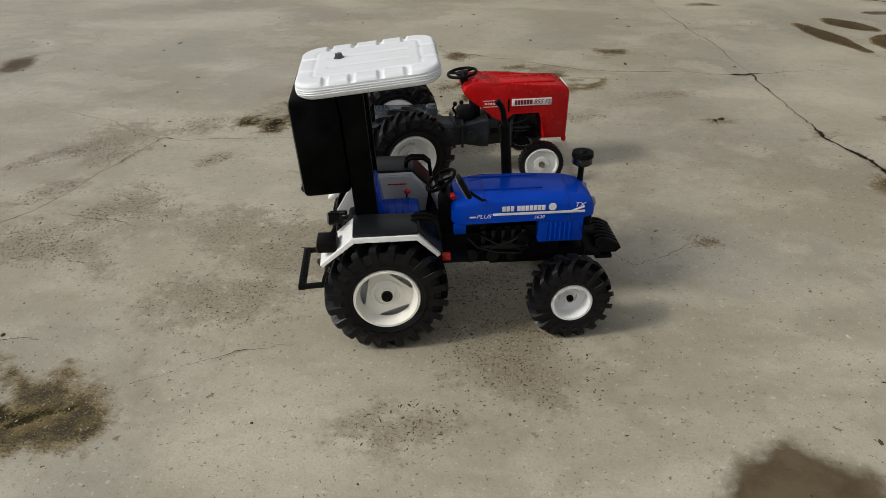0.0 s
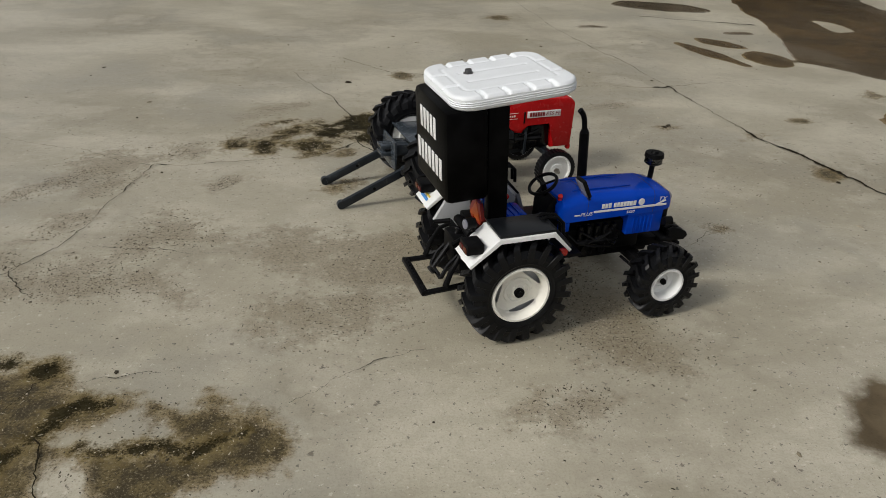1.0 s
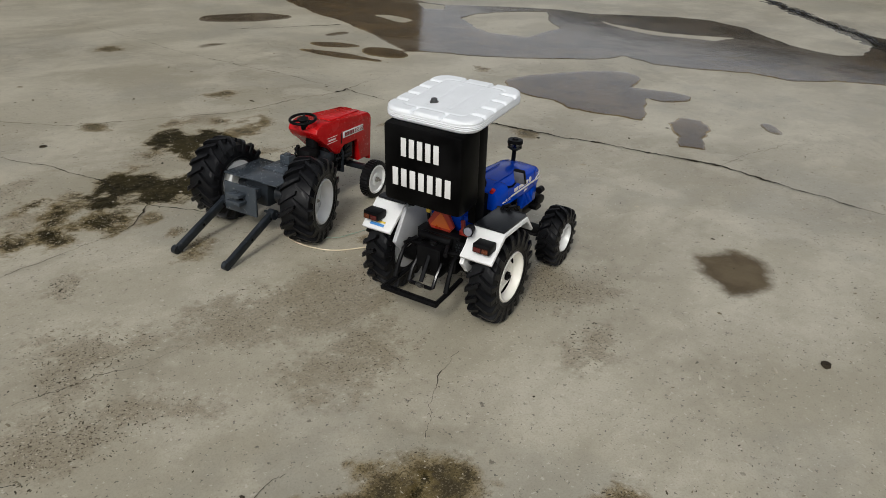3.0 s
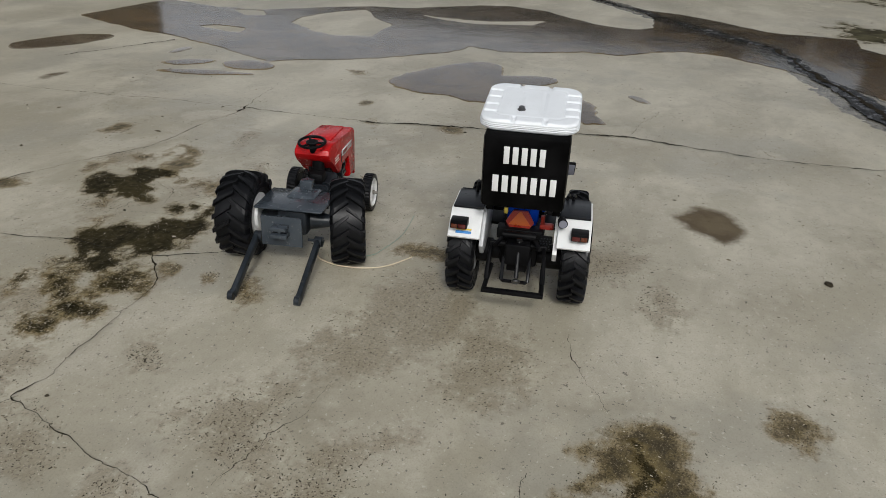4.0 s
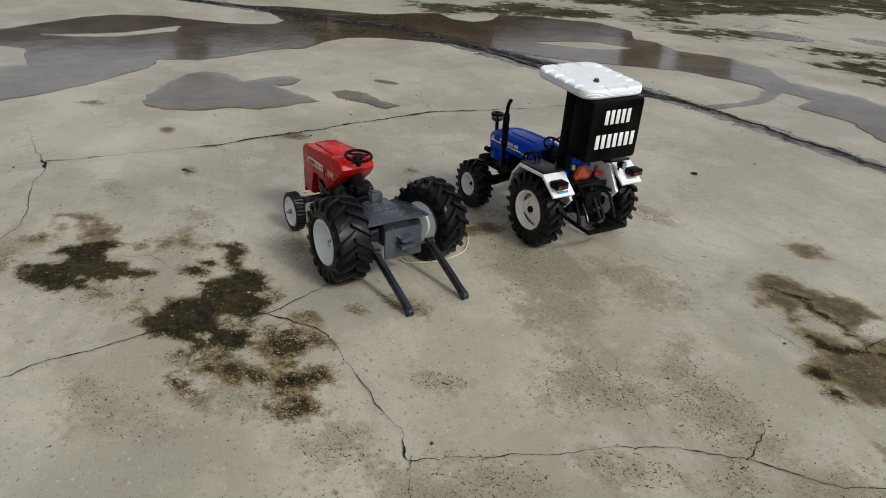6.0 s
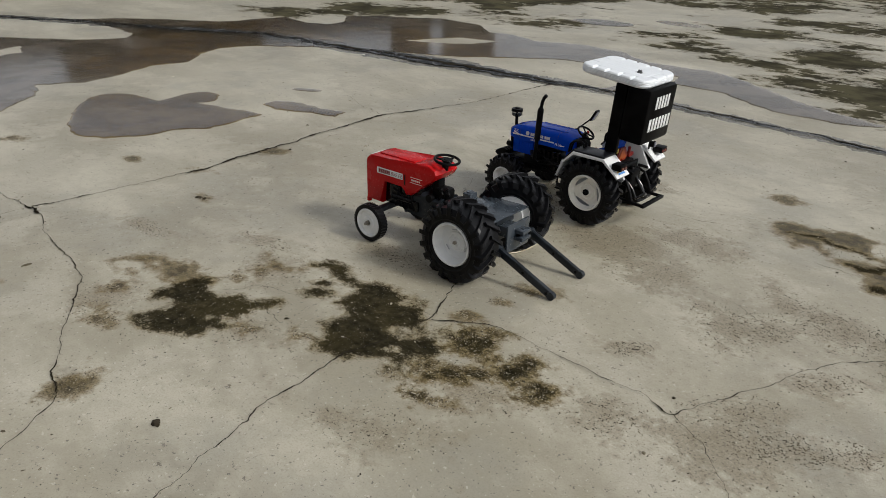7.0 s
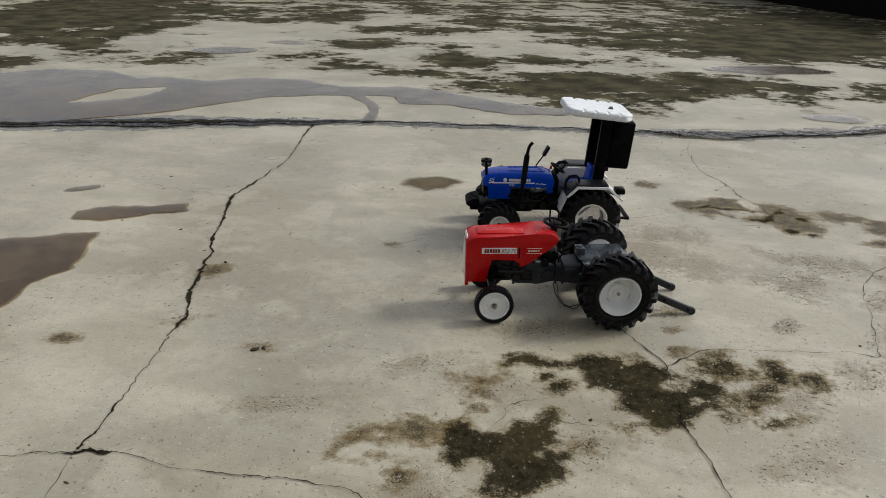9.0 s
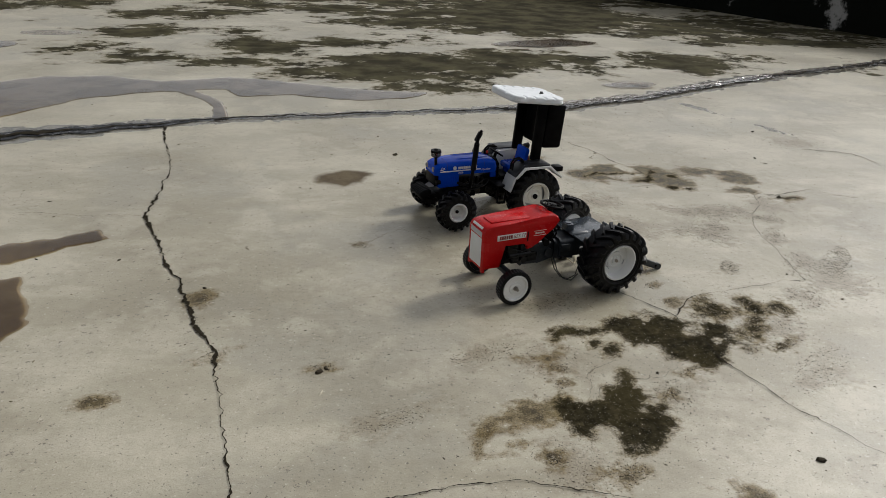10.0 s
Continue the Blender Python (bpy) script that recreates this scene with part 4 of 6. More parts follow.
def prism(bm, outline, y0, y1, bevel=0.0):
    """A side outline of (x, z) drawn out from y0 to y1."""
    a = [bm.verts.new((x, y0, z)) for x, z in outline]
    b = [bm.verts.new((x, y1, z)) for x, z in outline]
    fs = [bm.faces.new(a), bm.faces.new(b[::-1])]
    n = len(a)
    for k in range(n):
        fs.append(bm.faces.new((a[k], b[k], b[(k + 1) % n], a[(k + 1) % n])))
    if bevel:
        es = list(fs[0].edges) + list(fs[1].edges)
        bmesh.ops.bevel(bm, geom=es, offset=bevel, segments=2, profile=0.5, affect="EDGES")
    return bm


def loft(bm, sections):
    """Closed rings of equal length joined one to the next, with both ends shut."""
    rings = [[bm.verts.new(p) for p in s] for s in sections]
    n = len(rings[0])
    for a, b in zip(rings, rings[1:]):
        for k in range(n):
            bm.faces.new((a[k], a[(k + 1) % n], b[(k + 1) % n], b[k]))
    bm.faces.new(rings[0])
    bm.faces.new(rings[-1][::-1])
    return bm


def hood_section(x, half, z0, z1, corner, yc=0.0, crown=0.6, n=5):
    """A bonnet's cross section at x: upright sides, rounded shoulders, slightly crowned top."""
    pts = [(x, yc - half, z0), (x, yc - half, (z0 + z1 - corner) / 2)]
    for k in range(n + 1):
        a = math.pi - (math.pi / 2) * k / n
        pts.append((x, yc - half + corner + corner * math.cos(a), z1 - corner + corner * math.sin(a)))
    pts.append((x, yc, z1 + crown))
    for k in range(n + 1):
        a = math.pi / 2 - (math.pi / 2) * k / n
        pts.append((x, yc + half - corner + corner * math.cos(a), z1 - corner + corner * math.sin(a)))
    pts += [(x, yc + half, (z0 + z1 - corner) / 2), (x, yc + half, z0)]
    return pts


def lettering(name, words, size, m, material, parent, squeeze=1.0):
    """Raised print in the built-in font; m in millimetres."""
    cu = bpy.data.curves.new(name, "FONT")
    cu.body, cu.size, cu.extrude, cu.align_x, cu.align_y = words, size, 0.06, "CENTER", "CENTER"
    cu.shear = 0.25
    tmp = bpy.data.objects.new(name, cu)
    scene.collection.objects.link(tmp)
    dg = bpy.context.evaluated_depsgraph_get()
    me = bpy.data.meshes.new_from_object(tmp.evaluated_get(dg))
    bpy.data.objects.remove(tmp)
    me.transform(Matrix.Scale(MM, 4) @ m @ Matrix.Diagonal((squeeze, 1, 1, 1)))
    me.materials.clear()
    me.materials.append(material)
    ob = new(name, me)
    ob.parent = parent
    return ob


def lug_mesh(r, w, high, thick, sweep, side):
    """One slanted lug of a tractor tyre, from the middle of the tread over the shoulder; its axle is the y axis."""
    bm = bmesh.new()
    rows = []
    for f, low, top, wide in ((-0.06, -1.6, high, 0.85), (0.45, -1.6, high, 1.0), (0.78, -2.0, high - 0.3, 1.15), (0.94, -3.0, high - 1.1, 1.25), (1.02, -5.0, high - 2.6, 1.3), (1.05, -8.0, high - 5.5, 1.2)):
        a, yy, row = sweep * f, side * f * w / 2, []
        for da in (-thick * wide / r / 2, thick * wide / r / 2):
            for lift, slope in ((low, 1.2), (top, 0.8)):
                row.append(bm.verts.new(((r + lift) * math.cos(a + da * slope), yy, (r + lift) * math.sin(a + da * slope))))
        rows.append(row)
    for p, q in zip(rows, rows[1:]):
        for m, n in ((0, 1), (1, 3), (3, 2), (2, 0)):
            bm.faces.new((p[m], p[n], q[n], q[m]))
    bm.faces.new((rows[0][0], rows[0][2], rows[0][3], rows[0][1]))
    bm.faces.new((rows[-1][0], rows[-1][1], rows[-1][3], rows[-1][2]))
    bmesh.ops.recalc_face_normals(bm, faces=bm.faces)
    bmesh.ops.scale(bm, vec=(MM, MM, MM), verts=bm.verts)
    me = bpy.data.meshes.new("lug")
    bm.to_mesh(me)
    bm.free()
    me.materials.append(M_RUBBER)
    return me


def lugs_round(wheel, c, r, w, count, high, thick, sweep):
    """Lugs in a herringbone on both halves of the tread, each an object on a shared mesh."""
    for side in (-1, 1):
        me = lug_mesh(r, w, high, thick, sweep, side)
        for k in range(count):
            a = 2 * math.pi * (k + (0.5 if side > 0 else 0)) / count
            ob = new("lug", me)
            ob.parent = wheel
            ob.matrix_local = Matrix.Translation(Vector(c) * MM) @ Matrix.Rotation(-a, 4, "Y")


def ag_wheel(name, parent, x, y, out, r, w, rim_r, lugs, high, thick, sweep, slots, rim_mat, dish=7.0, rim_label="", back=None, toe=0.0):
    """A tractor wheel: rim dish as the wheel's mesh, tyre, lugs and hub under it. out: +1 faces left."""
    c = (x, y, r + 0.0)
    body = r - high
    bm = bmesh.new()
    e, q, R = out * (w / 2), out, rim_r
    prof = [(e * 0.86, R + 0.3), (e * 0.98, R - 0.2), (e * 0.98, R - 1.5), (e - q * 2.0, R - 2.3), (e - q * (dish - 0.8), R * 0.84)]
    face = [0.80 - 0.02 * k for k in range(16)]
    prof += [(e - q * (dish + 0.2), R * k) for k in face]
    prof += [(e - q * (dish - 0.8), R * 0.48), (e - q * (dish - 1.0), R * 0.38), (e - q * dish, R * 0.35), (e - q * dish, R * 0.22), (e - q * (dish - 1.7), R * 0.19), (e - q * (dish - 1.7), 0.2)]

    def opening(i, k):
        """Three openings, each cut off by a straight edge beside the hub."""
        if not slots or not 5 <= i < 4 + len(face):
            return False
        off = ((k + 0.5) * 1.875 - 50 + 60) % 120 - 60
        return abs(off) < 37 and 0.5 * (face[i - 5] + face[i - 4]) * math.cos(radians(off)) > 0.60

    lathe(bm, prof, c, 192 if slots else 48, opening)
    wheel = part(name, bm, rim_mat, parent, rim_label)
    bm = bmesh.new()
    h, deep = w / 2, body - rim_r
    half = [(0.80, rim_r - 0.4), (0.97, rim_r + 1.2), (0.985, rim_r + deep * 0.22), (1.02, rim_r + deep * 0.27), (1.0, rim_r + deep * 0.32), (1.0, rim_r + deep * 0.55), (1.03, rim_r + deep * 0.60), (0.99, rim_r + deep * 0.65), (0.96, body - 2.2), (0.86, body - 0.5), (0.4, body)]
    prof = [(-h * q * k, rr) for k, rr in half] + [(h * q * k, rr) for k, rr in half[::-1]]
    lathe(bm, ([] if slots or r < 30 else [(-h * q * 0.78, rim_r * 0.60)]) + prof, c, 56)
    part("tyre", bm, M_RUBBER, wheel, "black rubber tractor tyre")
    lugs_round(wheel, c, body, w, lugs, high, thick, sweep)
    bm = bmesh.new()
    yy = y + e - out * (dish - 1.7)
    steel = not slots and r > 30
    k = 0.5 if steel else 1.0
    rod(bm, (x, yy - out * 1.0, c[2]), (x, yy + out * 1.8, c[2]), rim_r * 0.17 * k, seg=16)
    rod(bm, (x, yy + out * 1.6, c[2]), (x, yy + out * 3.2, c[2]), rim_r * 0.09 * k, seg=6)
    part("hub_bolt", bm, M_STEEL if steel else M_BLACK, wheel, "steel hub bolt" if steel else "dark hub bolt")
    bm = bmesh.new()
    rod(bm, (x, y - out * h * 0.9, c[2]), (x, y + e - out * (dish + 3.4), c[2]), rim_r * 0.96, seg=32)
    if steel:
        rod(bm, (x, y - out * (h + 1.0), c[2]), (x, y - out * h * 0.7, c[2]), rim_r * 0.62, rim_r * 0.68, seg=36)
    part("inner_disc", bm, back or M_BLACK, wheel)
    pivot = Matrix.Translation(Vector(c) * MM)
    wheel.matrix_local = pivot @ Matrix.Rotation(radians(toe), 4, "Z") @ pivot.inverted()
    return wheel


def thing(name, m, label, category, group=""):
    ob = new(name)
    ob.matrix_world = m
    ob.empty_display_size = 0.02
    return tagged(ob, label, category, group)


# ---- blue tractor ----
def blue_tractor():
    T = thing("toy_tractor", pose(0.1646, 0.6059, 0, 0, 0, 10.7), "blue plastic toy tractor with white canopy and black storage box", "toy tractor", "toy tractors on the slab")
    for s in (-1, 1):
        # rear inner disc grey, not cream: the shade inside the slots put into its colour
        ag_wheel("rear_wheel", T, 0, s * 44.5, s, 36, 21, 19.2, 20, 4.6, 3.6, 0.20, True, M_CREAM, 6.6, "cream rear rim with three slots", M_GREYPL)
        ag_wheel("front_wheel", T, 108.5, s * 44.5, s, 25.7, 18, 12.2, 17, 3.6, 3.0, 0.24, False, M_WHITE, 8.5, "white front rim", M_WHITE)
    # chassis and engine
    bm = bmesh.new()
    block(bm, (10, 0, 42), (46, 30, 26), 3)
    block(bm, (52, 0, 42), (44, 22, 22), 2)
    block(bm, (88, 0, 46), (40, 24, 22), 1.5)
    block(bm, (92, 0, 32), (54, 16, 8), 1.2)
    rod(bm, (0, -40, 35), (0, 40, 35), 6.5)
    rod(bm, (0, -34, 35), (0, -22, 35), 10)
    rod(bm, (0, 22, 35), (0, 34, 35), 10)
    part("chassis", bm, M_BLACK, T, "black transmission and rear axle housing")
    bm = bmesh.new()
    for s in (-1, 1):
        for k in range(5):
            block(bm, (60 + k * 6.2, s * 13, 51), (3.2, 5, 11), 0.8)
        rod(bm, (58, s * 14, 44), (88, s * 14, 44), 2.6)
        rod(bm, (66, s * 15, 38), (66, s * 9, 38), 4.2)
        rod(bm, (78, s * 14.5, 37), (78, s * 9, 37), 3.2)
        tube(bm, [(50, s * 15, 52), (56, s * 17, 46), (68, s * 17.5, 42), (84, s * 16, 40)], 0.9)
        block(bm, (44, s * 15, 40), (16, 6, 8), 1)
        tube(bm, [(88, s * 13, 50), (80, s * 18.5, 52), (70, s * 18.5, 47), (58, s * 17, 54)], 0.8)
        tube(bm, [(92, s * 12, 44), (84, s * 19, 43), (74, s * 18, 50), (64, s * 18, 45)], 0.7)
        rod(bm, (84, s * 12, 50), (84, s * 18, 50), 4.0, seg=16)
        rod(bm, (52, s * 10, 40), (52, s * 17.5, 40), 4.6, seg=16)
    part("engine", bm, M_ENGINE, T, "black moulded engine block with ribs and pipes")
    bm = bmesh.new()
    block(bm, (107, 0, 27), (9, 66, 7), 1.5)
    for s in (-1, 1):
        rod(bm, (107, s * 30, 24), (107, s * 38, 24), 5.5)
        rod(bm, (104, s * 32, 36), (107, s * 33, 22), 2.4)
        tube(bm, [(96, s * 12, 28), (101, s * 22, 24), (101, s * 34, 24)], 1.1)
    block(bm, (118, 0, 36), (24, 22, 7), 1)
    part("front_axle", bm, M_BLACK, T, "black front axle beam")
    # front bumper weights
    bm = bmesh.new()
    block(bm, (129, 0, 38), (10, 34, 4), 0.8)
    block(bm, (137, 0, 33.5), (11, 30, 3), 1)
    carrier = part("front_weight", bm, M_BLACK, T, "black front weight carrier with slotted weights")
    for k in range(7):
        bm = bmesh.new()
        prism(bm, [(131, 36.5), (131, 45), (135, 46.8), (140, 45.8), (146, 42.5), (147.5, 39.5), (144.5, 36.5)], -15.3 + k * 4.5, -11.7 + k * 4.5, 1.0)
        part("weight_plate", bm, M_BLACK, carrier)
    # bonnet
    bm = bmesh.new()
    loft(bm, [hood_section(40.5, 15, 64, 73, 5), hood_section(43, 17, 62.5, 77, 5), hood_section(50, 18, 62.6, 79.3, 5.5), hood_section(62, 18.3, 63, 80.6, 5.5), hood_section(90, 18.2, 63.3, 80.4, 5.5), hood_section(112, 17.6, 63.3, 79.4, 5.5), hood_section(121, 16.8, 63.6, 77.6, 5.5), hood_section(125.5, 15.6, 64, 75.5, 5.5), hood_section(127.5, 14, 64, 72, 4.2)])
    for s in (-1, 1):
        block(bm, (45.5, s * 15.2, 58.5), (8, 3.4, 7), 1.2)
    bonnet = part("bonnet", bm, M_BLUE, T, "glossy blue bonnet with white side stripe", 40)
    for s in (-1, 1):
        bm = bmesh.new()
        block(bm, (74, s * 9, 81.3), (44, 0.8, 0.9), 0.3)
        part("crease", bm, M_BLUE, bonnet)
        bm = bmesh.new()
        for x0, x1, z in ((51, 55, 67.4), (65, 121, 68.7)):
            block(bm, ((x0 + x1) / 2, s * 18.25, z), (x1 - x0, 0.6, 1.5 if x0 > 60 else 0.9), 0.15)
        block(bm, (117, s * 17.3, 70.1), (8, 0.8, 1.0), 0.15, (0, -18, 0))
        part("side_stripe", bm, M_STICKER, bonnet, "white side stripe")
        bm = bmesh.new()
        cells = [71.6 + 2.55 * k for k in range(3)] + [80.6 + 2.5 * k for k in range(7)]
        for xx in cells:
            block(bm, (xx, s * 18.3, 72.2), (2.1, 0.5, 3.3), 0.15)
        part("maker_mark", bm, M_STICKER, bonnet, "white maker's mark as plain bars")
        bm = bmesh.new()
        rod(bm, (101, s * 17.6, 72.4), (101, s * 18.3, 72.4), 2.4, seg=20)
        part("badge", bm, M_STICKER, bonnet, "round white badge")
        for words, xx, zz, size in (("PLUS", 59.5, 67.6, 3.6), ("TX", 117.5, 72.6, 4.2), ("5620", 93, 65.9, 2.8)):
            lettering("print", words, size, Matrix.Translation((xx, s * (18.45 if xx < 110 else 17.65), zz)) @ (pose(0, 0, 0, 90, 0, 0) if s < 0 else pose(0, 0, 0, 90, 0, 180)), M_STICKER, bonnet, 1.15)
    for x0, half, z0, z1 in ((60, 18.3, 63, 80.5), (111, 17.68, 63.3, 79.5)):
        bm = bmesh.new()
        loft(bm, [hood_section(x0, half + 0.06, z0, z1 + 0.06, 5.5), hood_section(x0 + 0.35, half + 0.06, z0, z1 + 0.06, 5.5)])
        part("seam", bm, M_SEAM, bonnet, "thin dark seam across the bonnet")
    # side grilles below the bonnet
    bm = bmesh.new()
    block(bm, (107.5, 0, 55.5), (28, 33, 17), 1.2)
    for s in (-1, 1):
        for k in range(6):
            block(bm, (98.5 + k * 2.9, s * 16.7, 54.5), (1.1, 0.9, 12.5), 0.3)
    part("side_grille", bm, M_BLUE, T, "ribbed blue lower grille panel")
    bm = bmesh.new()
    block(bm, (124.0, 0, 57), (6, 29, 15), 1.5)
    for k in range(6):
        block(bm, (126.5, 0, 51.5 + k * 2.2), (1.2, 25, 0.9), 0.25)
    part("front_grille", bm, M_BLACK, T, "black front grille")
    for s in (-1, 1):
        bm = bmesh.new()
        rod(bm, (125.6, s * 10, 70.5), (128.2, s * 9.6, 70.5), 3.2, seg=18)
        part("headlight", bm, M_CLEAR, T, "small round headlight")
        bm = bmesh.new()
        rod(bm, (121, s * 19, 56), (127, s * 19, 56), 3.0, seg=16)
        rod(bm, (124, s * 13, 56), (124, s * 18, 56), 1.2)
        part("side_lamp", bm, M_BLACK, T, "black work lamp beside the grille")
    # dashboard, steering wheel, levers
    bm = bmesh.new()
    prism(bm, [(34, 52), (34, 70), (38.5, 78), (41, 77), (46, 56), (46, 50)], -10, 10, 0.8)
    part("dashboard", bm, M_BLACK, T, "black dashboard")
    bm = bmesh.new()
    ring(bm, (35.5, 1.5, 83.5), 9.8, 1.15, (0, -32, 0))
    for a in (90, 210, 330):
        rod(bm, (35.5, 1.5, 83.0), Vector((35.5, 1.5, 83.5)) + pose(0, 0, 0, 0, -32, 0) @ Vector((9.5 * math.cos(radians(a)), 9.5 * math.sin(radians(a)), 0)), 0.8, seg=8)
    rod(bm, (38, 1.5, 76), (35.3, 1.5, 84), 2.0)
    part("steering_wheel", bm, M_BLACK, T, "black three-spoke steering wheel")
    bm = bmesh.new()
    rod(bm, (42, -12, 78), (41, -14, 81), 1.6)
    part("knob", bm, M_REDLENS, T, "red lever knob")
    # mirrors on arms
    bm = bmesh.new()
    tube(bm, [(60, -17.5, 78.5), (58, -22, 80.5), (52, -27, 87), (47, -31, 93)], 0.9)
    block(bm, (46.0, -32.5, 95), (2.8, 9.5, 14), 1.3, (0, -28, 4))
    mirror = part("mirror", bm, M_BLACK, T, "black mirror on a thin arm")
    bm = bmesh.new()
    block(bm, (44.55, -32.6, 94.2), (0.5, 7.8, 12), 0.15, (0, -28, 4))
    part("glass", bm, M_CLEAR, mirror, "grey mirror glass")
    # exhaust stack and pre-cleaner
    bm = bmesh.new()
    rod(bm, (83, 27, 48), (80.5, 29, 74), 2.2)
    tube(bm, [(96, 14, 52), (88, 24, 50), (83, 27, 52)], 2.2, 10)
    rod(bm, (80.5, 29, 72), (78.3, 30, 106), 3.4, seg=18)
    rod(bm, (78.3, 30, 106), (78.0, 30, 109), 3.4, 1.9, 18)
    tube(bm, [(78, 30, 108), (77, 30, 115), (75.5, 30, 119), (72.5, 30, 122.5)], [1.9, 1.9, 1.9, 2.0], 10)
    part("exhaust_pipe", bm, M_BLACK, T, "tall black exhaust stack with a bent tip")
    bm = bmesh.new()
    rod(bm, (123.5, 9, 73), (124, 9, 89), 1.9)
    rod(bm, (124, 9, 86.5), (124, 9, 88.3), 4, 6.4, 20)
    rod(bm, (124, 9, 88), (124, 9, 93), 1.1, seg=12)
    rod(bm, (124, 9, 92.6), (124, 9, 95.4), 6.9, 6.4, 20)
    rod(bm, (124, 9, 95.4), (124, 9, 96.8), 3.0, 2.2, 14)
    pre = part("pre_cleaner", bm, M_BLACK, T, "black air pre-cleaner with clear bowl")
    bm = bmesh.new()
    rod(bm, (124, 9, 88), (124, 9, 92.8), 6.2, seg=22)
    part("bowl", bm, M_BOWL, pre, "clear plastic bowl")
    # fenders
    for s in (-1, 1):
        arch = [(-36, 60.5), (-17.5, 76.5), (19, 77), (31, 64)]
        bm = bmesh.new()
        inner = [(29.5, 62.5), (18.2, 74.5), (-16.5, 74.2), (-34.5, 58.8)]
        prism(bm, arch + inner, s * 29, s * 54, 0.5)
        fender = part("fender", bm, M_WHITE, T, "white fender with black deck")
        bm = bmesh.new()
        prism(bm, [(-31, 52), (-17.5, 75), (18, 75.5), (29, 63), (27, 50), (20, 42), (-22, 42)], s * 26.5, s * 30, 0.6)
        part("fender_side", bm, M_GREYPL if s > 0 else M_WHITE, fender, "grey inner fender panel")
        if s > 0:
            bm = bmesh.new()
            prism(bm, [(29.5, 64.5), (32.5, 65), (39, 46), (36.5, 45)], 28, 52, 0.4)
            part("fender_flap", bm, M_GREYPL, fender, "grey sloping front flap of the fender")
        bm = bmesh.new()
        block(bm, (1, s * 41, 77.6), (36, 23.5, 2.0), 0.5)
        block(bm, (25.6, s * 40, 71.6), (19, 23, 1.6), 0.4, (0, 48, 0))
        part("deck", bm, M_DECK, fender, "black fender deck")
        bm = bmesh.new()
        low = 0 if s > 0 else 4.5
        for dy in (-2.4, 2.4):
            tube(bm, [(15, s * 36 + dy, 77 - low), (16, s * 36 + dy, 82.5 - low), (19, s * 36 + dy, 84.5 - low), (27, s * 37 + dy, 83.5 - low), (30.5, s * 38 + dy, 80 - low), (31.5, s * 38.5 + dy, 71 - low)], 1.25)
        part("grab_handle", bm, M_BLACK, fender, "black grab handle")
        # tail lamp
        bm = bmesh.new()
        block(bm, (-31.5, s * 45.5, 70.5), (11, 13, 6.5), 0.8)
        lamp = part("tail_lamp", bm, M_BLACK, T, "black tail lamp housing with red and amber lens")
        bm = bmesh.new()
        block(bm, (-37.1, s * 42.8, 69.6), (0.9, 5.6, 3.4), 0.3)
        part("lens", bm, M_TAIL, lamp, "dark red lens")
        bm = bmesh.new()
        block(bm, (-37.1, s * 48.7, 69.6), (0.9, 4.6, 3.4), 0.3)
        part("lens", bm, M_AMBER, lamp, "amber lens")
    bm = bmesh.new()
    block(bm, (-33.4, 42, 63.5), (2.0, 12, 0.5), 0.1, (0, -41, 0))
    part("sticker", bm, M_STICKBLUE, T, "small blue sticker")
    bm = bmesh.new()
    block(bm, (-31.4, 42, 65.2), (1.3, 12, 0.5), 0.1, (0, -41, 0))
    part("sticker", bm, M_STICKYEL, T, "small yellow sticker")
    # seat
    bm = bmesh.new()
    block(bm, (10, 0, 64), (24, 24, 8), 2.5)
    block(bm, (10, 0, 58), (18, 16, 8), 1)
    part("seat", bm, M_BLUE, T, "blue seat cushion")
    bm = bmesh.new()
    block(bm, (-4, 0, 76), (6, 26, 24), 2.5, (0, -10, 0))
    part("backrest", bm, M_BLUE, T, "blue seat backrest")
    bm = bmesh.new()
    block(bm, (-10, 0, 58), (12, 36, 9), 1.2)
    part("rear_panel", bm, M_BLACK, T)
    bm = bmesh.new()
    rod(bm, (14, 13, 62), (15, 12.5, 71), 0.6, seg=8)
    lever = part("lever", bm, M_BLACK, T, "small black lever with red knob")
    bm = bmesh.new()
    bmesh.ops.create_uvsphere(bm, u_segments=12, v_segments=8, radius=1.9, matrix=Matrix.Translation((15, 12.5, 71.5)))
    part("knob", bm, M_REDLENS, lever, "red knob")
    bm = bmesh.new()
    block(bm, (9, 26.3, 70), (12, 0.5, 0.9), 0.1)
    part("red_line", bm, M_REDLENS, T, "thin red line on the fender panel")
    for k in range(4):
        bm = bmesh.new()
        block(bm, (3.5 + k * 4.2, 0, 68.4), (1.1, 19, 0.8), 0.3)
        part("seat_rib", bm, M_BLUE, T)
    # floor and steps
    for s in (-1, 1):
        bm = bmesh.new()
        block(bm, (36, s * 26, 49), (26, 22, 2.4), 0.6)
        if s < 0:
            part("footplate", bm, M_BLACK, T, "black footplate")
            continue
        tube(bm, [(34, s * 33, 48), (36, s * 35, 26), (46, s * 35, 26), (46, s * 33, 48)], 1.1)
        block(bm, (41, s * 35, 26), (11, 6, 1.6), 0.4)
        part("footstep", bm, M_BLACK, T, "black footplate with step")
    bm = bmesh.new()
    block(bm, (35.5, -36.4, 52.4), (5.2, 3.4, 4.6), 0.8)
    part("reflector", bm, M_REDLENS, T, "red side reflector")
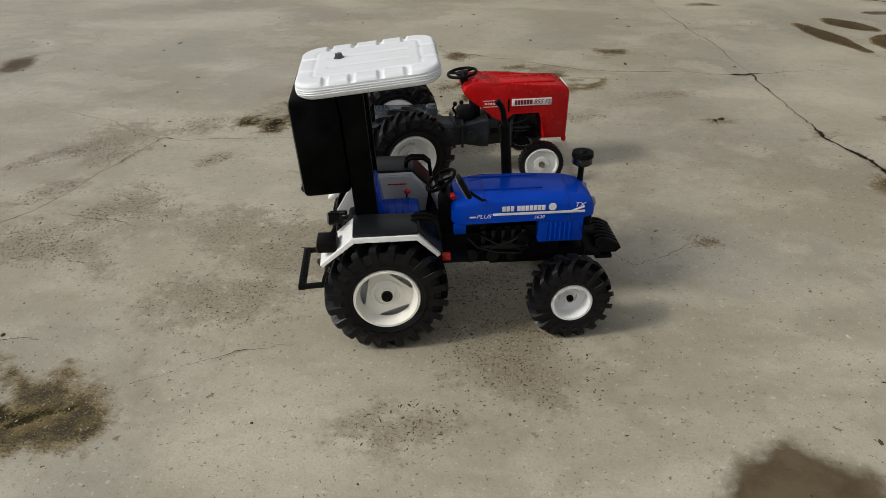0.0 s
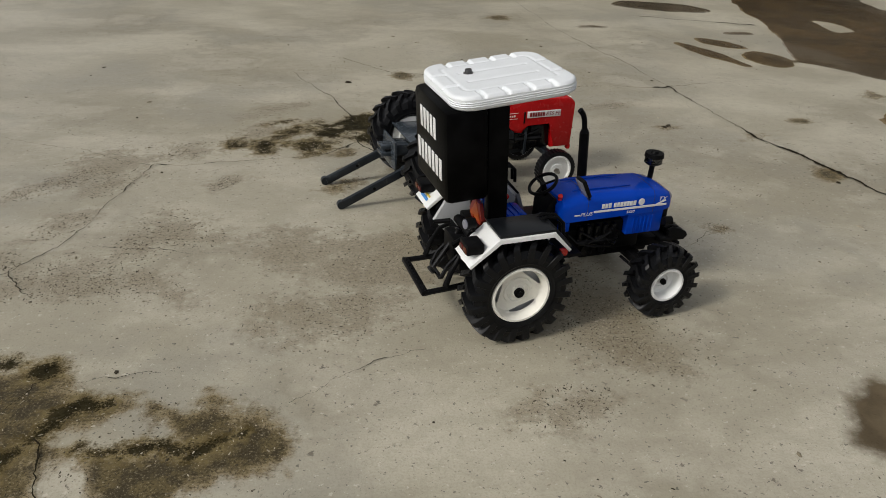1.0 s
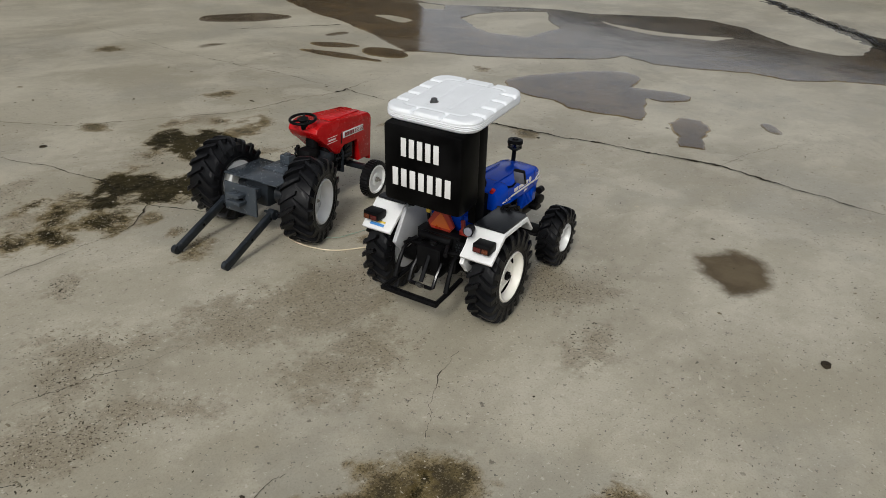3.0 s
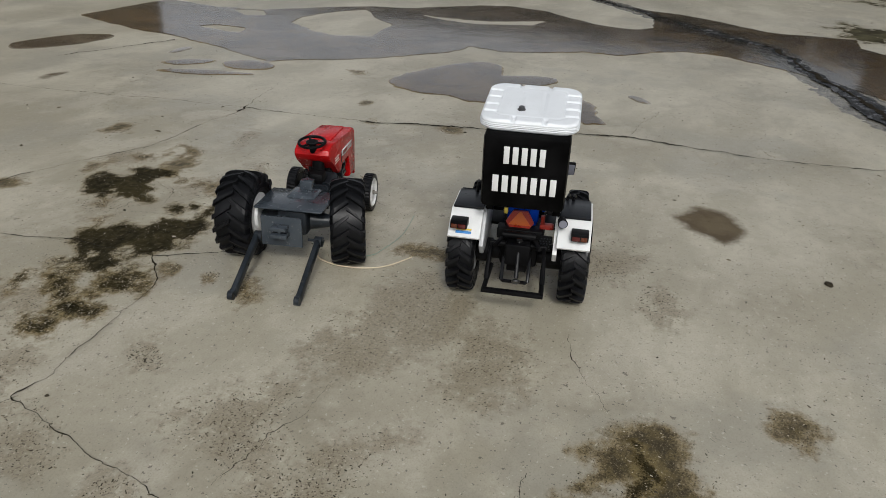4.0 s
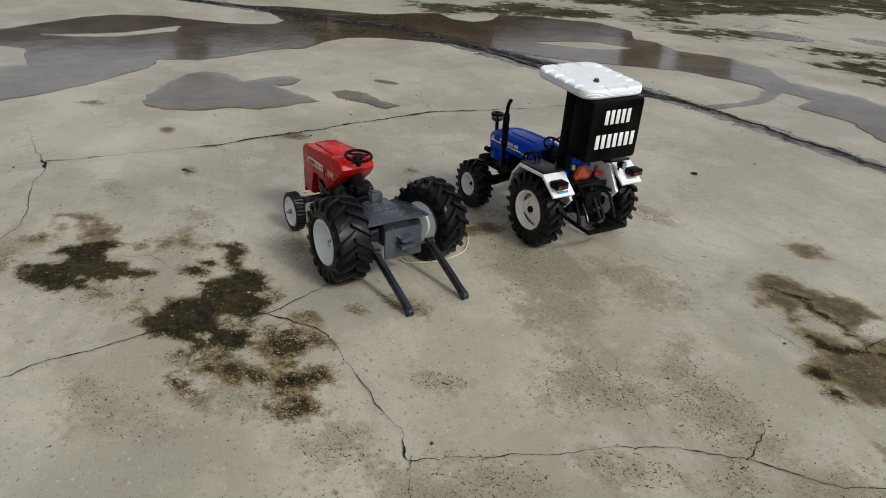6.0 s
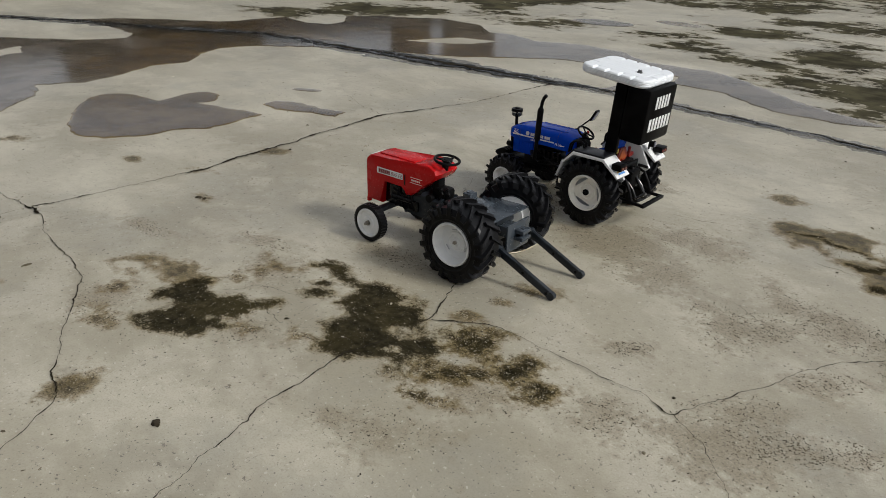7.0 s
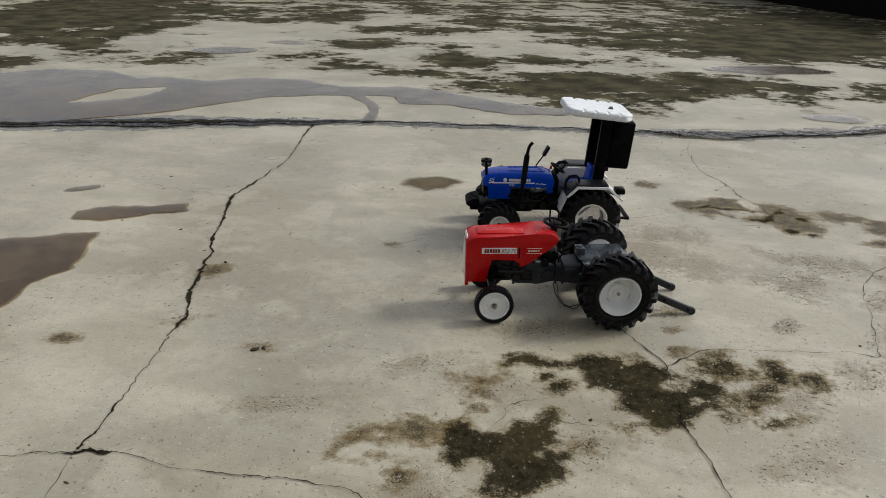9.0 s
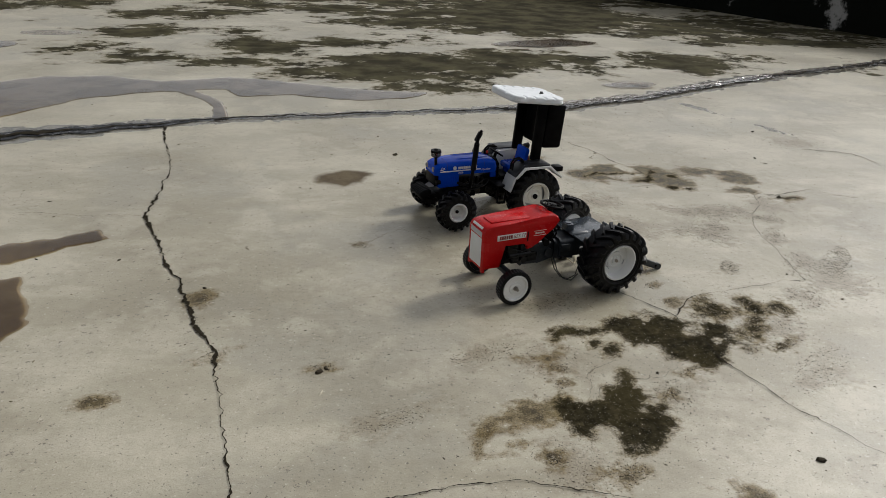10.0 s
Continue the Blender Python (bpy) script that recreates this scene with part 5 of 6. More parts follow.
    # roll frame, storage box and canopy
    for s in (-1, 1):
        bm = bmesh.new()
        block(bm, (-11.5, -0.5 + s * 25.5, 113), (13, 6, 72), 0.8, (0, -3.5, 0))
        part("canopy_post", bm, M_GLOSSBLACK, T, "black canopy post")
    bm = bmesh.new()
    block(bm, (-32, -0.8, 120), (27, 61, 57), 3.6, (0, -4, 0), (0.98, 1.0))
    part("storage_box", bm, M_GLOSSBLACK, T, "glossy black storage box with white plain bars")
    box_back = Matrix.Translation((-32, 1.2, 120)) @ pose(0, 0, 0, 0, -4, 0)
    for row, (z, high, y0, y1, n) in enumerate(((13.5, 13.0, 14.5, -17.0, 5), (-8.5, 13.0, 21.5, -26.5, 7))):
        wide = (y0 - y1) / n
        for k in range(n):
            bm = bmesh.new()
            block(bm, (-13.75, y0 - wide * (k + 0.5), z), (0.5, wide * 0.64, high), 0.15)
            bmesh.ops.transform(bm, matrix=box_back, verts=bm.verts)
            part("bar", bm, M_STICKER, T, "plain white bar on the black box")
    # canopy: moulded slab, its top with a sunk channel and notches through the rim
    tilt = Matrix.Translation((-4, -0.5, 156.8)) @ pose(0, 0, 0, 0, -6.0, 0)
    HX, HY, RAD = 38.5, 35.0, 12.5

    def rounded(hx, hy, rad, z, n=6):
        pts = []
        for cx, cy, a0 in ((hx - rad, hy - rad, 0), (-hx + rad, hy - rad, 90), (-hx + rad, -hy + rad, 180), (hx - rad, -hy + rad, 270)):
            for k in range(n + 1):
                a = radians(a0 + 90 * k / n)
                pts.append((cx + rad * math.cos(a), cy + rad * math.sin(a), z))
        return pts

    def inside(px, py, hx, hy, rad):
        """Depth inside a rounded rectangle."""
        qx, qy = abs(px) - hx + rad, abs(py) - hy + rad
        return rad - math.hypot(max(qx, 0), max(qy, 0)) - min(max(qx, qy), 0)

    bm = bmesh.new()
    loft(bm, [rounded(HX - 1.5, HY - 1.5, RAD - 1, -5), rounded(HX, HY, RAD, -3.6), rounded(HX, HY, RAD, 1.6)])
    for zz in (-2.4, -1.2, 0.0):
        loft(bm, [rounded(HX + 0.05, HY + 0.05, RAD, zz - 0.45), rounded(HX + 0.3, HY + 0.3, RAD, zz), rounded(HX + 0.05, HY + 0.05, RAD, zz + 0.45)])
    nu, nv = 110, 100
    rows = []
    for i in range(nu + 1):
        row = []
        for j in range(nv + 1):
            px, py = HX * (2 * i / nu - 1), HY * (2 * j / nv - 1)
            d = inside(px, py, HX, HY, RAD)
            if d < 0:
                cx, cy = math.copysign(HX - RAD, px), math.copysign(HY - RAD, py)
                w = Vector((px - cx, py - cy)).normalized() * RAD
                px, py, d = cx + w.x, cy + w.y, 0.0
            k = min(d / 2.2, 1)
            z = 1.6 + 2.0 * math.sqrt(1 - (1 - k) ** 2)
            groove = max(0.0, 1 - abs(inside(px, py, 29.0, 24.0, 5)) / 1.5)
            cut = max(max(0.0, 1 - abs(px - q) / 1.9) for q in (-22, -8, 7, 21)) if abs(py) > 24 else 0.0
            if abs(px) > 29:
                cut = max(0.0, 1 - abs(abs(py) - 11) / 1.9)
            wave = max(0.0, 1 - abs(abs(py) - 8.5) / 2.4) if abs(px) < 22 else 0.0
            z -= 1.5 * max(0.22 * min(1, groove * 1.6), min(1, cut * 2.0)) * min(1, d / 0.6 + 0.35) + 0.42 * wave
            row.append(bm.verts.new((px, py, max(z, 1.1))))
        rows.append(row)
    for a, b in zip(rows, rows[1:]):
        for j in range(nv):
            if len({tuple(v.co) for v in (a[j], b[j], b[j + 1], a[j + 1])}) == 4:
                bm.faces.new((a[j], b[j], b[j + 1], a[j + 1]))
    bmesh.ops.transform(bm, matrix=tilt, verts=bm.verts)
    canopy = part("canopy", bm, M_FOAM, T, "thick white moulded canopy with rounded corners", 60)
    bm = bmesh.new()
    rod(bm, (-16, 7, 3.0), (-16, 7, 6.0), 2.4, 2.0, 14)
    rod(bm, (-16, 7, 2.6), (-16, 7, 4.0), 3.0, seg=16)
    bmesh.ops.transform(bm, matrix=tilt, verts=bm.verts)
    part("screw", bm, M_DARKSTEEL, canopy, "dark steel screw head")
    # warning triangle, work lamp
    bm = bmesh.new()
    for name, outline, x0, x1, colour, text in (("warning_triangle", ((-6.5, 0), (6.5, 0), (11, 6.5), (5.5, 16), (-5.5, 16), (-11, 6.5)), -11.4, -9.0, M_SIGNRED, "orange warning triangle with red border"), ("inner_triangle", ((-8.6, 4.2), (8.6, 4.2), (0.7, 15.2), (-0.7, 15.2)), -11.8, -11.0, M_ORANGE, "orange centre")):
        bm = bmesh.new()
        a = [bm.verts.new((x0, 1 + p, 60.5 + q)) for p, q in outline]
        b = [bm.verts.new((x1, 1 + p, 60.5 + q)) for p, q in outline]
        bm.faces.new(a)
        bm.faces.new(b[::-1])
        for k in range(len(a)):
            bm.faces.new((a[k], b[k], b[(k + 1) % len(a)], a[(k + 1) % len(a)]))
        sign = part(name, bm, colour, T if name == "warning_triangle" else sign, text)
    # levers and pierced pedal plate beside the seat
    bm = bmesh.new()
    rod(bm, (-9, 11.5, 60), (-10, 12.5, 73), 1.2, seg=8)
    stalk = part("lever", bm, M_BLACK, T, "short black lever with yellow knob")
    bm = bmesh.new()
    block(bm, (-10, 12.5, 75.5), (3.0, 3.4, 5.0), 0.8)
    part("knob", bm, M_STICKYEL, stalk, "yellow knob")
    bm = bmesh.new()
    block(bm, (-9, -20, 65), (5, 11, 4.5), 1.0)
    rod(bm, (-9, -17, 64), (-10, -16.5, 74), 1.7, seg=10)
    part("red_bracket", bm, M_SIGNRED, T, "dull red lever bracket")
    bm = bmesh.new()
    block(bm, (-17, -20.5, 54), (1.4, 10, 13), 0.4)
    plate = part("pierced_plate", bm, M_BLACK, T, "black plate with rows of small holes")
    bm = bmesh.new()
    for k in range(4):
        for q in range(5):
            rod(bm, (-17.9, -24 + k * 2.3 + (q % 2) * 0.6, 49.5 + q * 2.2), (-17.6, -24 + k * 2.3 + (q % 2) * 0.6, 49.5 + q * 2.2), 0.6, seg=8)
    part("hole_row", bm, M_SLATE, plate, "small grey holes")
    bm = bmesh.new()
    rod(bm, (-25, -31, 78), (-31, -32, 78), 3.2, 3.8, 18)
    rod(bm, (-25, -31, 72), (-26, -31, 78), 1.0)
    lamp = part("work_lamp", bm, M_BLACK, T, "small round black work lamp with pale glass")
    bm = bmesh.new()
    rod(bm, (-31, -32, 78), (-31.8, -32.1, 78), 3.0, seg=18)
    part("glass", bm, M_CLEAR, lamp)
    # three-point linkage and drawbar frame
    bm = bmesh.new()
    block(bm, (-20, 0, 47), (20, 19, 18), 2)
    block(bm, (-18, 0, 36), (12, 16, 12), 1.4)
    rod(bm, (-24, 0, 38), (-29, 0, 38), 2.4, seg=12)
    rod(bm, (-19, 0, 59), (-19, 13, 59), 3.0, seg=14)
    rod(bm, (-19, 0, 59), (-19, -13, 59), 3.0, seg=14)
    for s in (-1, 1):
        block(bm, (-27, s * 8.5, 48), (4, 2.6, 14), 0.6)
        rod(bm, (-24, s * 13, 58), (-34, s * 17, 56), 1.6)
    rod(bm, (-21, -22, 52), (-21, 22, 52), 2.2)
    part("rear_housing", bm, M_BLACK, T, "black rear housing of the linkage")
    for s in (-1, 1):
        bm = bmesh.new()
        tube(bm, [(-14, s * 20.5, 29), (-34, s * 21.3, 27.2), (-52, s * 21.8, 26.5)], 1.9)
        part("lower_arm", bm, M_BLACK, T)
        bm = bmesh.new()
        tube(bm, [(-22, s * 20, 52), (-29, s * 20.8, 49), (-35, s * 21.3, 38), (-38, s * 21.5, 29)], [1.5, 1.5, 1.8, 2.1])
        part("lift_rod", bm, M_BLACK, T)
    bm = bmesh.new()
    block(bm, (-52, 0, 26.5), (4.5, 47, 3.2), 0.5)
    for k in range(11):
        rod(bm, (-52, -19 + k * 3.8, 27.0), (-52, -19 + k * 3.8, 28.6), 0.9, seg=10)
    part("drawbar", bm, M_BLACK, T, "black perforated drawbar")
    bm = bmesh.new()
    tube(bm, [(-26, 10, 44), (-33, 10.2, 37), (-37, 10.2, 29), (-37.5, 9.0, 28.3), (-37.5, -9.0, 28.3), (-37, -10.2, 29), (-33, -10.2, 37), (-26, -10, 44)], 1.5)
    part("hitch_frame", bm, M_ENGINE, T, "slim black hitch frame inside the drawbar")
    bm = bmesh.new()
    tube(bm, [(-23.3, -1, 57), (-32, -1.2, 44), (-39.8, -1.5, 32.5)], 1.7, 10)
    block(bm, (-22.8, -1, 56.5), (5, 5.4, 5), 0.8)
    link = part("top_link", bm, M_ENGINE, T, "black top link bar")
    bm = bmesh.new()
    ring(bm, (-41.3, -1.5, 30.5), 2.3, 1.2, (0, 52, 0), 16, 6)
    rod(bm, (-41.9, -1.5, 30.0), (-40.7, -1.5, 31.0), 1.9, seg=12)
    part("link_eye", bm, M_DARKSTEEL, link, "round steel eye")
    return T


blue_tractor()


# ---- red tractor ----
def thin_wheel(parent, x, y, out, r, w):
    """A front wheel with a narrow tyre and a flat white rim."""
    c = (x, y, r)
    e = out * w / 2
    bm = bmesh.new()
    rr = r * 0.76
    lathe(bm, [(-e * 0.9, rr), (e * 0.85, rr), (e * 1.0, rr - 0.6), (e * 1.0, rr - 1.6), (e * 0.55, rr - 2.4), (e * 0.55, rr * 0.48), (e * 0.8, rr * 0.42), (e * 0.8, rr * 0.20), (e * 0.6, rr * 0.18), (e * 0.6, 0.2)], c, 40)
    rod(bm, (x, y - e * 0.3, r), (x, y + e * 0.4, r), rr * 0.97, seg=36)
    wheel = part("front_wheel", bm, M_WHITE, parent, "white front wheel with narrow black tyre")
    bm = bmesh.new()
    rod(bm, (x, y - e * 0.8, r), (x, y - e * 0.35, r), rr * 0.97, seg=36)
    rod(bm, (x, y - e * 1.2, r), (x, y - e * 0.7, r), rr * 0.35, seg=16)
    part("inner_disc", bm, M_BLACK, wheel, "black inner side of the wheel")
    bm = bmesh.new()
    h = w / 2
    rings = lathe(bm, [(-h * 0.8, rr - 0.4), (-h, rr + 0.8), (-h, r - 1.7), (-h * 0.9, r - 0.4), (-h * 0.1, r - 0.3), (h * 0.1, r - 0.3), (h * 0.9, r - 0.4), (h, r - 1.7), (h, rr + 0.8), (h * 0.8, rr - 0.4)], c, 144)
    for i, turn in ((3, 0), (4, 1), (5, 1), (6, 2)):
        for k, v in enumerate(rings[i]):
            if (k + turn) % 4 < 2:
                radial = Vector((v.co.x - c[0], 0, v.co.z - c[2])).normalized()
                v.co -= radial * 0.6
    part("tyre", bm, M_RUBBER, wheel, "narrow black rubber tyre")
    bm = bmesh.new()
    rod(bm, (x, y + e * 0.5, r), (x, y + e * 1.1, r), 2.5, seg=6)
    rod(bm, (x, y + e * 1.1, r), (x, y + e * 1.75, r), 1.4, seg=10)
    part("hub_bolt", bm, M_STEEL, wheel, "steel hub bolt")
    return wheel


def red_tractor():
    T = thing("toy_tractor", pose(0.1367, 0.8008, 0, 0, 0, 12.7) @ pose(0, -0.0025, 0), "red plastic toy tractor with bare grey chassis", "toy tractor", "toy tractors on the slab")
    for s in (-1, 1):
        wy = 47.5 if s > 0 else -44.3
        wx = 6 if s > 0 else 9
        wheel = ag_wheel("rear_wheel", T, wx, wy, s, 37, 30 if s > 0 else 28, 20, 18, 3.4, 3.8, 0.28, False, M_WHITE, 10, "plain white rear wheel disc", M_WHITE, 0 if s > 0 else 15)
        for k in range(3):
            a = radians(120 * k + 200)
            bm = bmesh.new()
            block(bm, (0, 0, 0), (5.5, 0.8, 1.0), 0.25)
            bmesh.ops.transform(bm, matrix=Matrix.Translation((wx + 11.5 * math.cos(a), wy + s * 5.7, 37 + 11.5 * math.sin(a))) @ Matrix.Rotation(-a + math.pi / 2, 4, "Y"), verts=bm.verts)
            part("disc_slot", bm, M_GREYPL, wheel)
        thin_wheel(T, 122, 41 if s > 0 else -35.5, s, 19.3, 9.5)
    # hood
    side = [(147, 33.5), (126, 33.5), (124, 58.5), (122, 60), (98, 59.5), (96, 52), (94, 49.5), (88, 50.5), (82, 55.5), (75, 62), (66, 68.5), (59.5, 73.5), (57, 78), (59, 82), (66, 85.4), (73, 86.2), (80, 84.8), (90, 81.8), (118, 81.6), (138, 81.2), (143.5, 79.6), (146.8, 76.4), (147.6, 73)]
    bm = bmesh.new()
    prism(bm, side, -14.2, 19.4, 2.3)
    for s in (-1, 1):
        block(bm, (145.6, 2.6 + s * 13.8, 32.6), (3.4, 5.0, 5.0), 0.9)
    hood = part("hood", bm, M_RED, T, "red plastic hood with white side stickers", 32)
    hood.location = (1.4 * MM, 0, -1.5 * MM)
    bm = bmesh.new()
    block(bm, (113, 2.6, 81.8), (46, 17, 1.6), 0.7)
    part("raised_panel", bm, M_RED, hood)
    for s in (-1, 1):
        bm = bmesh.new()
        block(bm, (115, 2.6 + s * 17, 67.5), (34, 0.7, 6.2), 0.2)
        st = part("sticker", bm, M_STICKER, hood, "white sticker with red print")
        bm = bmesh.new()
        d = -s
        for k in range(6):
            block(bm, (115 + d * (-13.5 + k * 2.6), 2.6 + s * 17.4, 67.5), (2.1, 0.3, 4.0), 0.1)
        part("maker_mark", bm, M_REDPRINT, st, "red maker's mark as plain bars")
        lettering("print", "855 FE", 5.4, Matrix.Translation((115 + d * 9.0, 2.6 + s * 17.4, 67.4)) @ (pose(0, 0, 0, 90, 0, 0) if s < 0 else pose(0, 0, 0, 90, 0, 180)), M_REDPRINT, st, 1.0)
        bm = bmesh.new()
        for zz in (64.6, 69.8):
            block(bm, (81, 2.6 + s * 16.95, zz), (15, 0.5, 0.5), 0.1)
        for k in range(5):
            block(bm, (81 + d * (-5 + k * 2.3), 2.6 + s * 16.95, 67.2), (1.6, 0.5, 1.7), 0.1)
        part("small_badge", bm, M_PALEPRINT, hood, "small pale badge with bars")
        bm = bmesh.new()
        block(bm, (95.5, 2.6 + s * 16.6, 65), (1.6, 1.2, 11), 0.4)
        part("slot", bm, M_BLACK, hood, "dark upright slot")
    bm = bmesh.new()
    block(bm, (146.9, 2.6, 52), (1.4, 24, 32), 0.4)
    part("grille_panel", bm, M_STICKER, hood, "plain white front grille sticker")
    bm = bmesh.new()
    block(bm, (147.2, 2.6, 71.6), (1.0, 24, 5.6), 0.3)
    part("lamp_panel", bm, M_GREYPL, hood, "pale grey headlight panel")
    bm = bmesh.new()
    block(bm, (146.0, 2.6, 78.0), (0.7, 20, 2.6), 0.2, (0, -42, 0))
    part("maker_mark", bm, M_STICKER, hood, "white maker's plate as plain bar")
    # engine and gearbox
    bm = bmesh.new()
    block(bm, (104, 0, 46), (48, 26, 28), 2)
    for s in (-1, 1):
        for k in range(4):
            block(bm, (92 + k * 8, s * 14, 48), (5.5, 5, 13), 1)
        rod(bm, (90, s * 15, 42), (116, s * 15, 42), 3.0)
        rod(bm, (112, s * 12, 50), (112, s * 17, 50), 5)
        block(bm, (88, s * 13, 38), (12, 8, 10), 1)
    for s in (-1, 1):
        tube(bm, [(118, s * 12, 56), (112, s * 18, 50), (100, s * 17.5, 46), (90, s * 17, 50)], 0.9)
        rod(bm, (98, s * 10, 36), (98, s * 17, 36), 4.0, seg=16)
        block(bm, (108, s * 12, 36), (10, 8, 7), 1)
    bmesh.ops.transform(bm, matrix=Matrix.Translation((0, 2.4, 0)) @ Matrix.Diagonal((1, 0.88, 1, 1)), verts=bm.verts)
    part("engine", bm, M_ENGINE, T, "black engine block with cylinders and pipes")
    bm = bmesh.new()
    loft(bm, [hood_section(34, 15, 27, 50, 4), hood_section(46, 13, 29, 48, 4), hood_section(60, 12, 30, 48, 3), hood_section(74, 14, 28, 52, 3), hood_section(80, 15, 28, 53, 3)])
    loft(bm, [hood_section(78, 13.4, 28.5, 51.5, 3.5, 1.5), hood_section(101, 12.6, 29.5, 51, 3.5, 2.4)])
    for x0 in (50, 57, 76, 99):
        loft(bm, [hood_section(x0, 14.4, 28, 51, 4), hood_section(x0 + 2, 14.4, 28, 51, 4)])
    for s in (-1, 1):
        block(bm, (44, s * 13, 40), (12, 5, 9), 1.2)
        rod(bm, (66, s * 10, 38), (66, s * 15.5, 38), 5.0, seg=16)
    block(bm, (14, 0, 38), (46, 26, 22), 3)
    rod(bm, (6, -36, 37), (6, 36, 37), 3.6)
    rod(bm, (6, -30, 37), (6, -14, 37), 5, 9)
    rod(bm, (6, 30, 37), (6, 14, 37), 5, 9)
    part("gearbox", bm, M_SLATE, T, "slate-grey gearbox and rear axle")
    bm = bmesh.new()
    block(bm, (70, 0, 62), (9, 11, 26), 3)
    block(bm, (63, 0, 54), (16, 17, 12), 4)
    rod(bm, (70, 9, 50), (70, 15, 50), 4)
    part("steering_column", bm, M_BLACK, T, "dark steering console")
    bm = bmesh.new()
    ring(bm, (57.5, 0, 89), 11.8, 1.35, (0, -8, 0), 32, 8)
    for a in (30, 150, 270):
        rod(bm, (57.5, 0, 88.4), Vector((57.5, 0, 89)) + pose(0, 0, 0, 0, -8, 0) @ Vector((11.6 * math.cos(radians(a)), 11.6 * math.sin(radians(a)), 0)), 1.1, seg=8)
    rod(bm, (61, 0, 76), (57.5, 0, 90), 3.4)
    rod(bm, (57.6, 0, 88.2), (57.4, 0, 89.6), 5.4, seg=20)
    bmesh.ops.translate(bm, vec=(2.0, 1.8, -0.8), verts=bm.verts)
    part("steering_wheel", bm, M_BLACK, T, "black three-spoke steering wheel")
    for yy, x0 in ((6, 54), (9, 60)):
        bm = bmesh.new()
        tube(bm, [(x0, yy, 45), (x0 + 1, yy, 51), (x0 - 2, yy, 56), (x0, yy, 59)], 1.0)
        bmesh.ops.create_uvsphere(bm, u_segments=12, v_segments=8, radius=2.0, matrix=Matrix.Translation((x0, yy, 60)))
        part("gear_lever", bm, M_BLACK, T, "black gear lever with ball knob")
    # front axle
    bm = bmesh.new()
    block(bm, (122, 2.5, 29), (7, 58, 5), 1)
    for s in (-1, 1):
        rod(bm, (122, 2.5 + s * 28.5, 32), (122, 2.5 + s * 30.5, 17), 2.6)
        rod(bm, (122, 2.5 + s * 28, 19.3), (122, 2.5 + s * 35.5, 19.3), 2.0)
    block(bm, (122, 0, 35), (12, 14, 10), 1)
    part("front_axle", bm, M_SLATE, T, "grey front axle beam")
    # deck plate
    bm = bmesh.new()
    block(bm, (9, 1, 52), (48, 59, 1.4), 0.3, (0, 1.5, 0))
    part("deck_plate", bm, M_SHEET, T, "grey sheet seat deck with scuffs")
    bm = bmesh.new()
    block(bm, (24, -1, 53.6), (24, 26, 2.2), 0.9, taper=(0.8, 0.8))
    block(bm, (33, -1, 58), (9, 11, 8), 0.8)
    rod(bm, (33, -1, 61), (33, -1, 63), 3.4)
    part("seat_mount", bm, M_SHEET, T, "grey seat mounting boss")
    bm = bmesh.new()
    block(bm, (-25, 3, 37.5), (2.0, 35, 26), 0.4)
    block(bm, (-17, 3, 40), (15, 18, 10), 0.8)
    part("rear_plate", bm, M_SHEET, T, "upright grey rear plate")
    bm = bmesh.new()
    block(bm, (-30, 3, 43), (10, 13, 3.2), 0.5)
    block(bm, (-30, 3, 36.5), (10, 14, 3.6), 0.5)
    rod(bm, (-31, 3, 33.5), (-31, 3, 45.5), 1.6)
    part("tow_bracket", bm, M_SHEET, T, "grey tow bracket")
    bm = bmesh.new()
    rod(bm, (-18.5, -31, 29), (-18.5, -17, 29), 1.2, seg=10)
    part("link_pin", bm, M_SLATE, T, "thin grey cross pin")
    for y0, y1, x1 in ((25.5, 27.4, -79), (-26.8, -26.2, -77)):
        bm = bmesh.new()
        d = Vector((x1 + 20, y1 - y0, -26.0))
        ang = math.degrees(math.atan2(26.0, -(x1 + 20)))
        block(bm, ((x1 - 20) / 2, (y0 + y1) / 2, 16.6), (d.length - 2, 4.8, 7.6), 1.7, (0, -ang, 0))
        rod(bm, (-20, y0 - 3.2, 29), (-20, y0 + 3.2, 29), 4.4, seg=20)
        rod(bm, (x1, y1 - 2.2, 4.0), (x1, y1 + 2.2, 4.0), 3.8, seg=18)
        fork = part("lift_fork", bm, M_SLATE, T, "slate-grey lift arm resting on the ground")
        for f in (0.08, 0.5, 0.93):
            cx, cy, cz = -20 + (x1 + 20) * f, y0 + (y1 - y0) * f, 29 - 25.0 * f
            bm = bmesh.new()
            rod(bm, (cx, cy - 2.5, cz), (cx, cy + 2.5, cz), 1.3, seg=12)
            part("bolt_hole", bm, M_BLACK, fork, "dark bolt hole")
    loops = ([(60, 13, 29), (58, 18, 19), (52, 22, 10), (43, 24, 7), (34, 24, 10), (28, 20, 20)],
             [(56, 13, 28), (55, 19, 17), (49, 24, 8), (40, 26, 5.5), (30, 24, 11)],
             [(40, -14, 28), (37, -21, 23), (33, -25, 15), (38, -27, 9), (45, -24, 12), (45, -18, 22)])
    for pts, mt in ((loops[0], M_WIREDARK), (loops[1], M_WIREDARK), (loops[2], M_WIREDARK)):
        bm = bmesh.new()
        tube(bm, pts, 0.55)
        part("wire", bm, mt, T, "thin dark loose wire")
    return T


red_tractor()


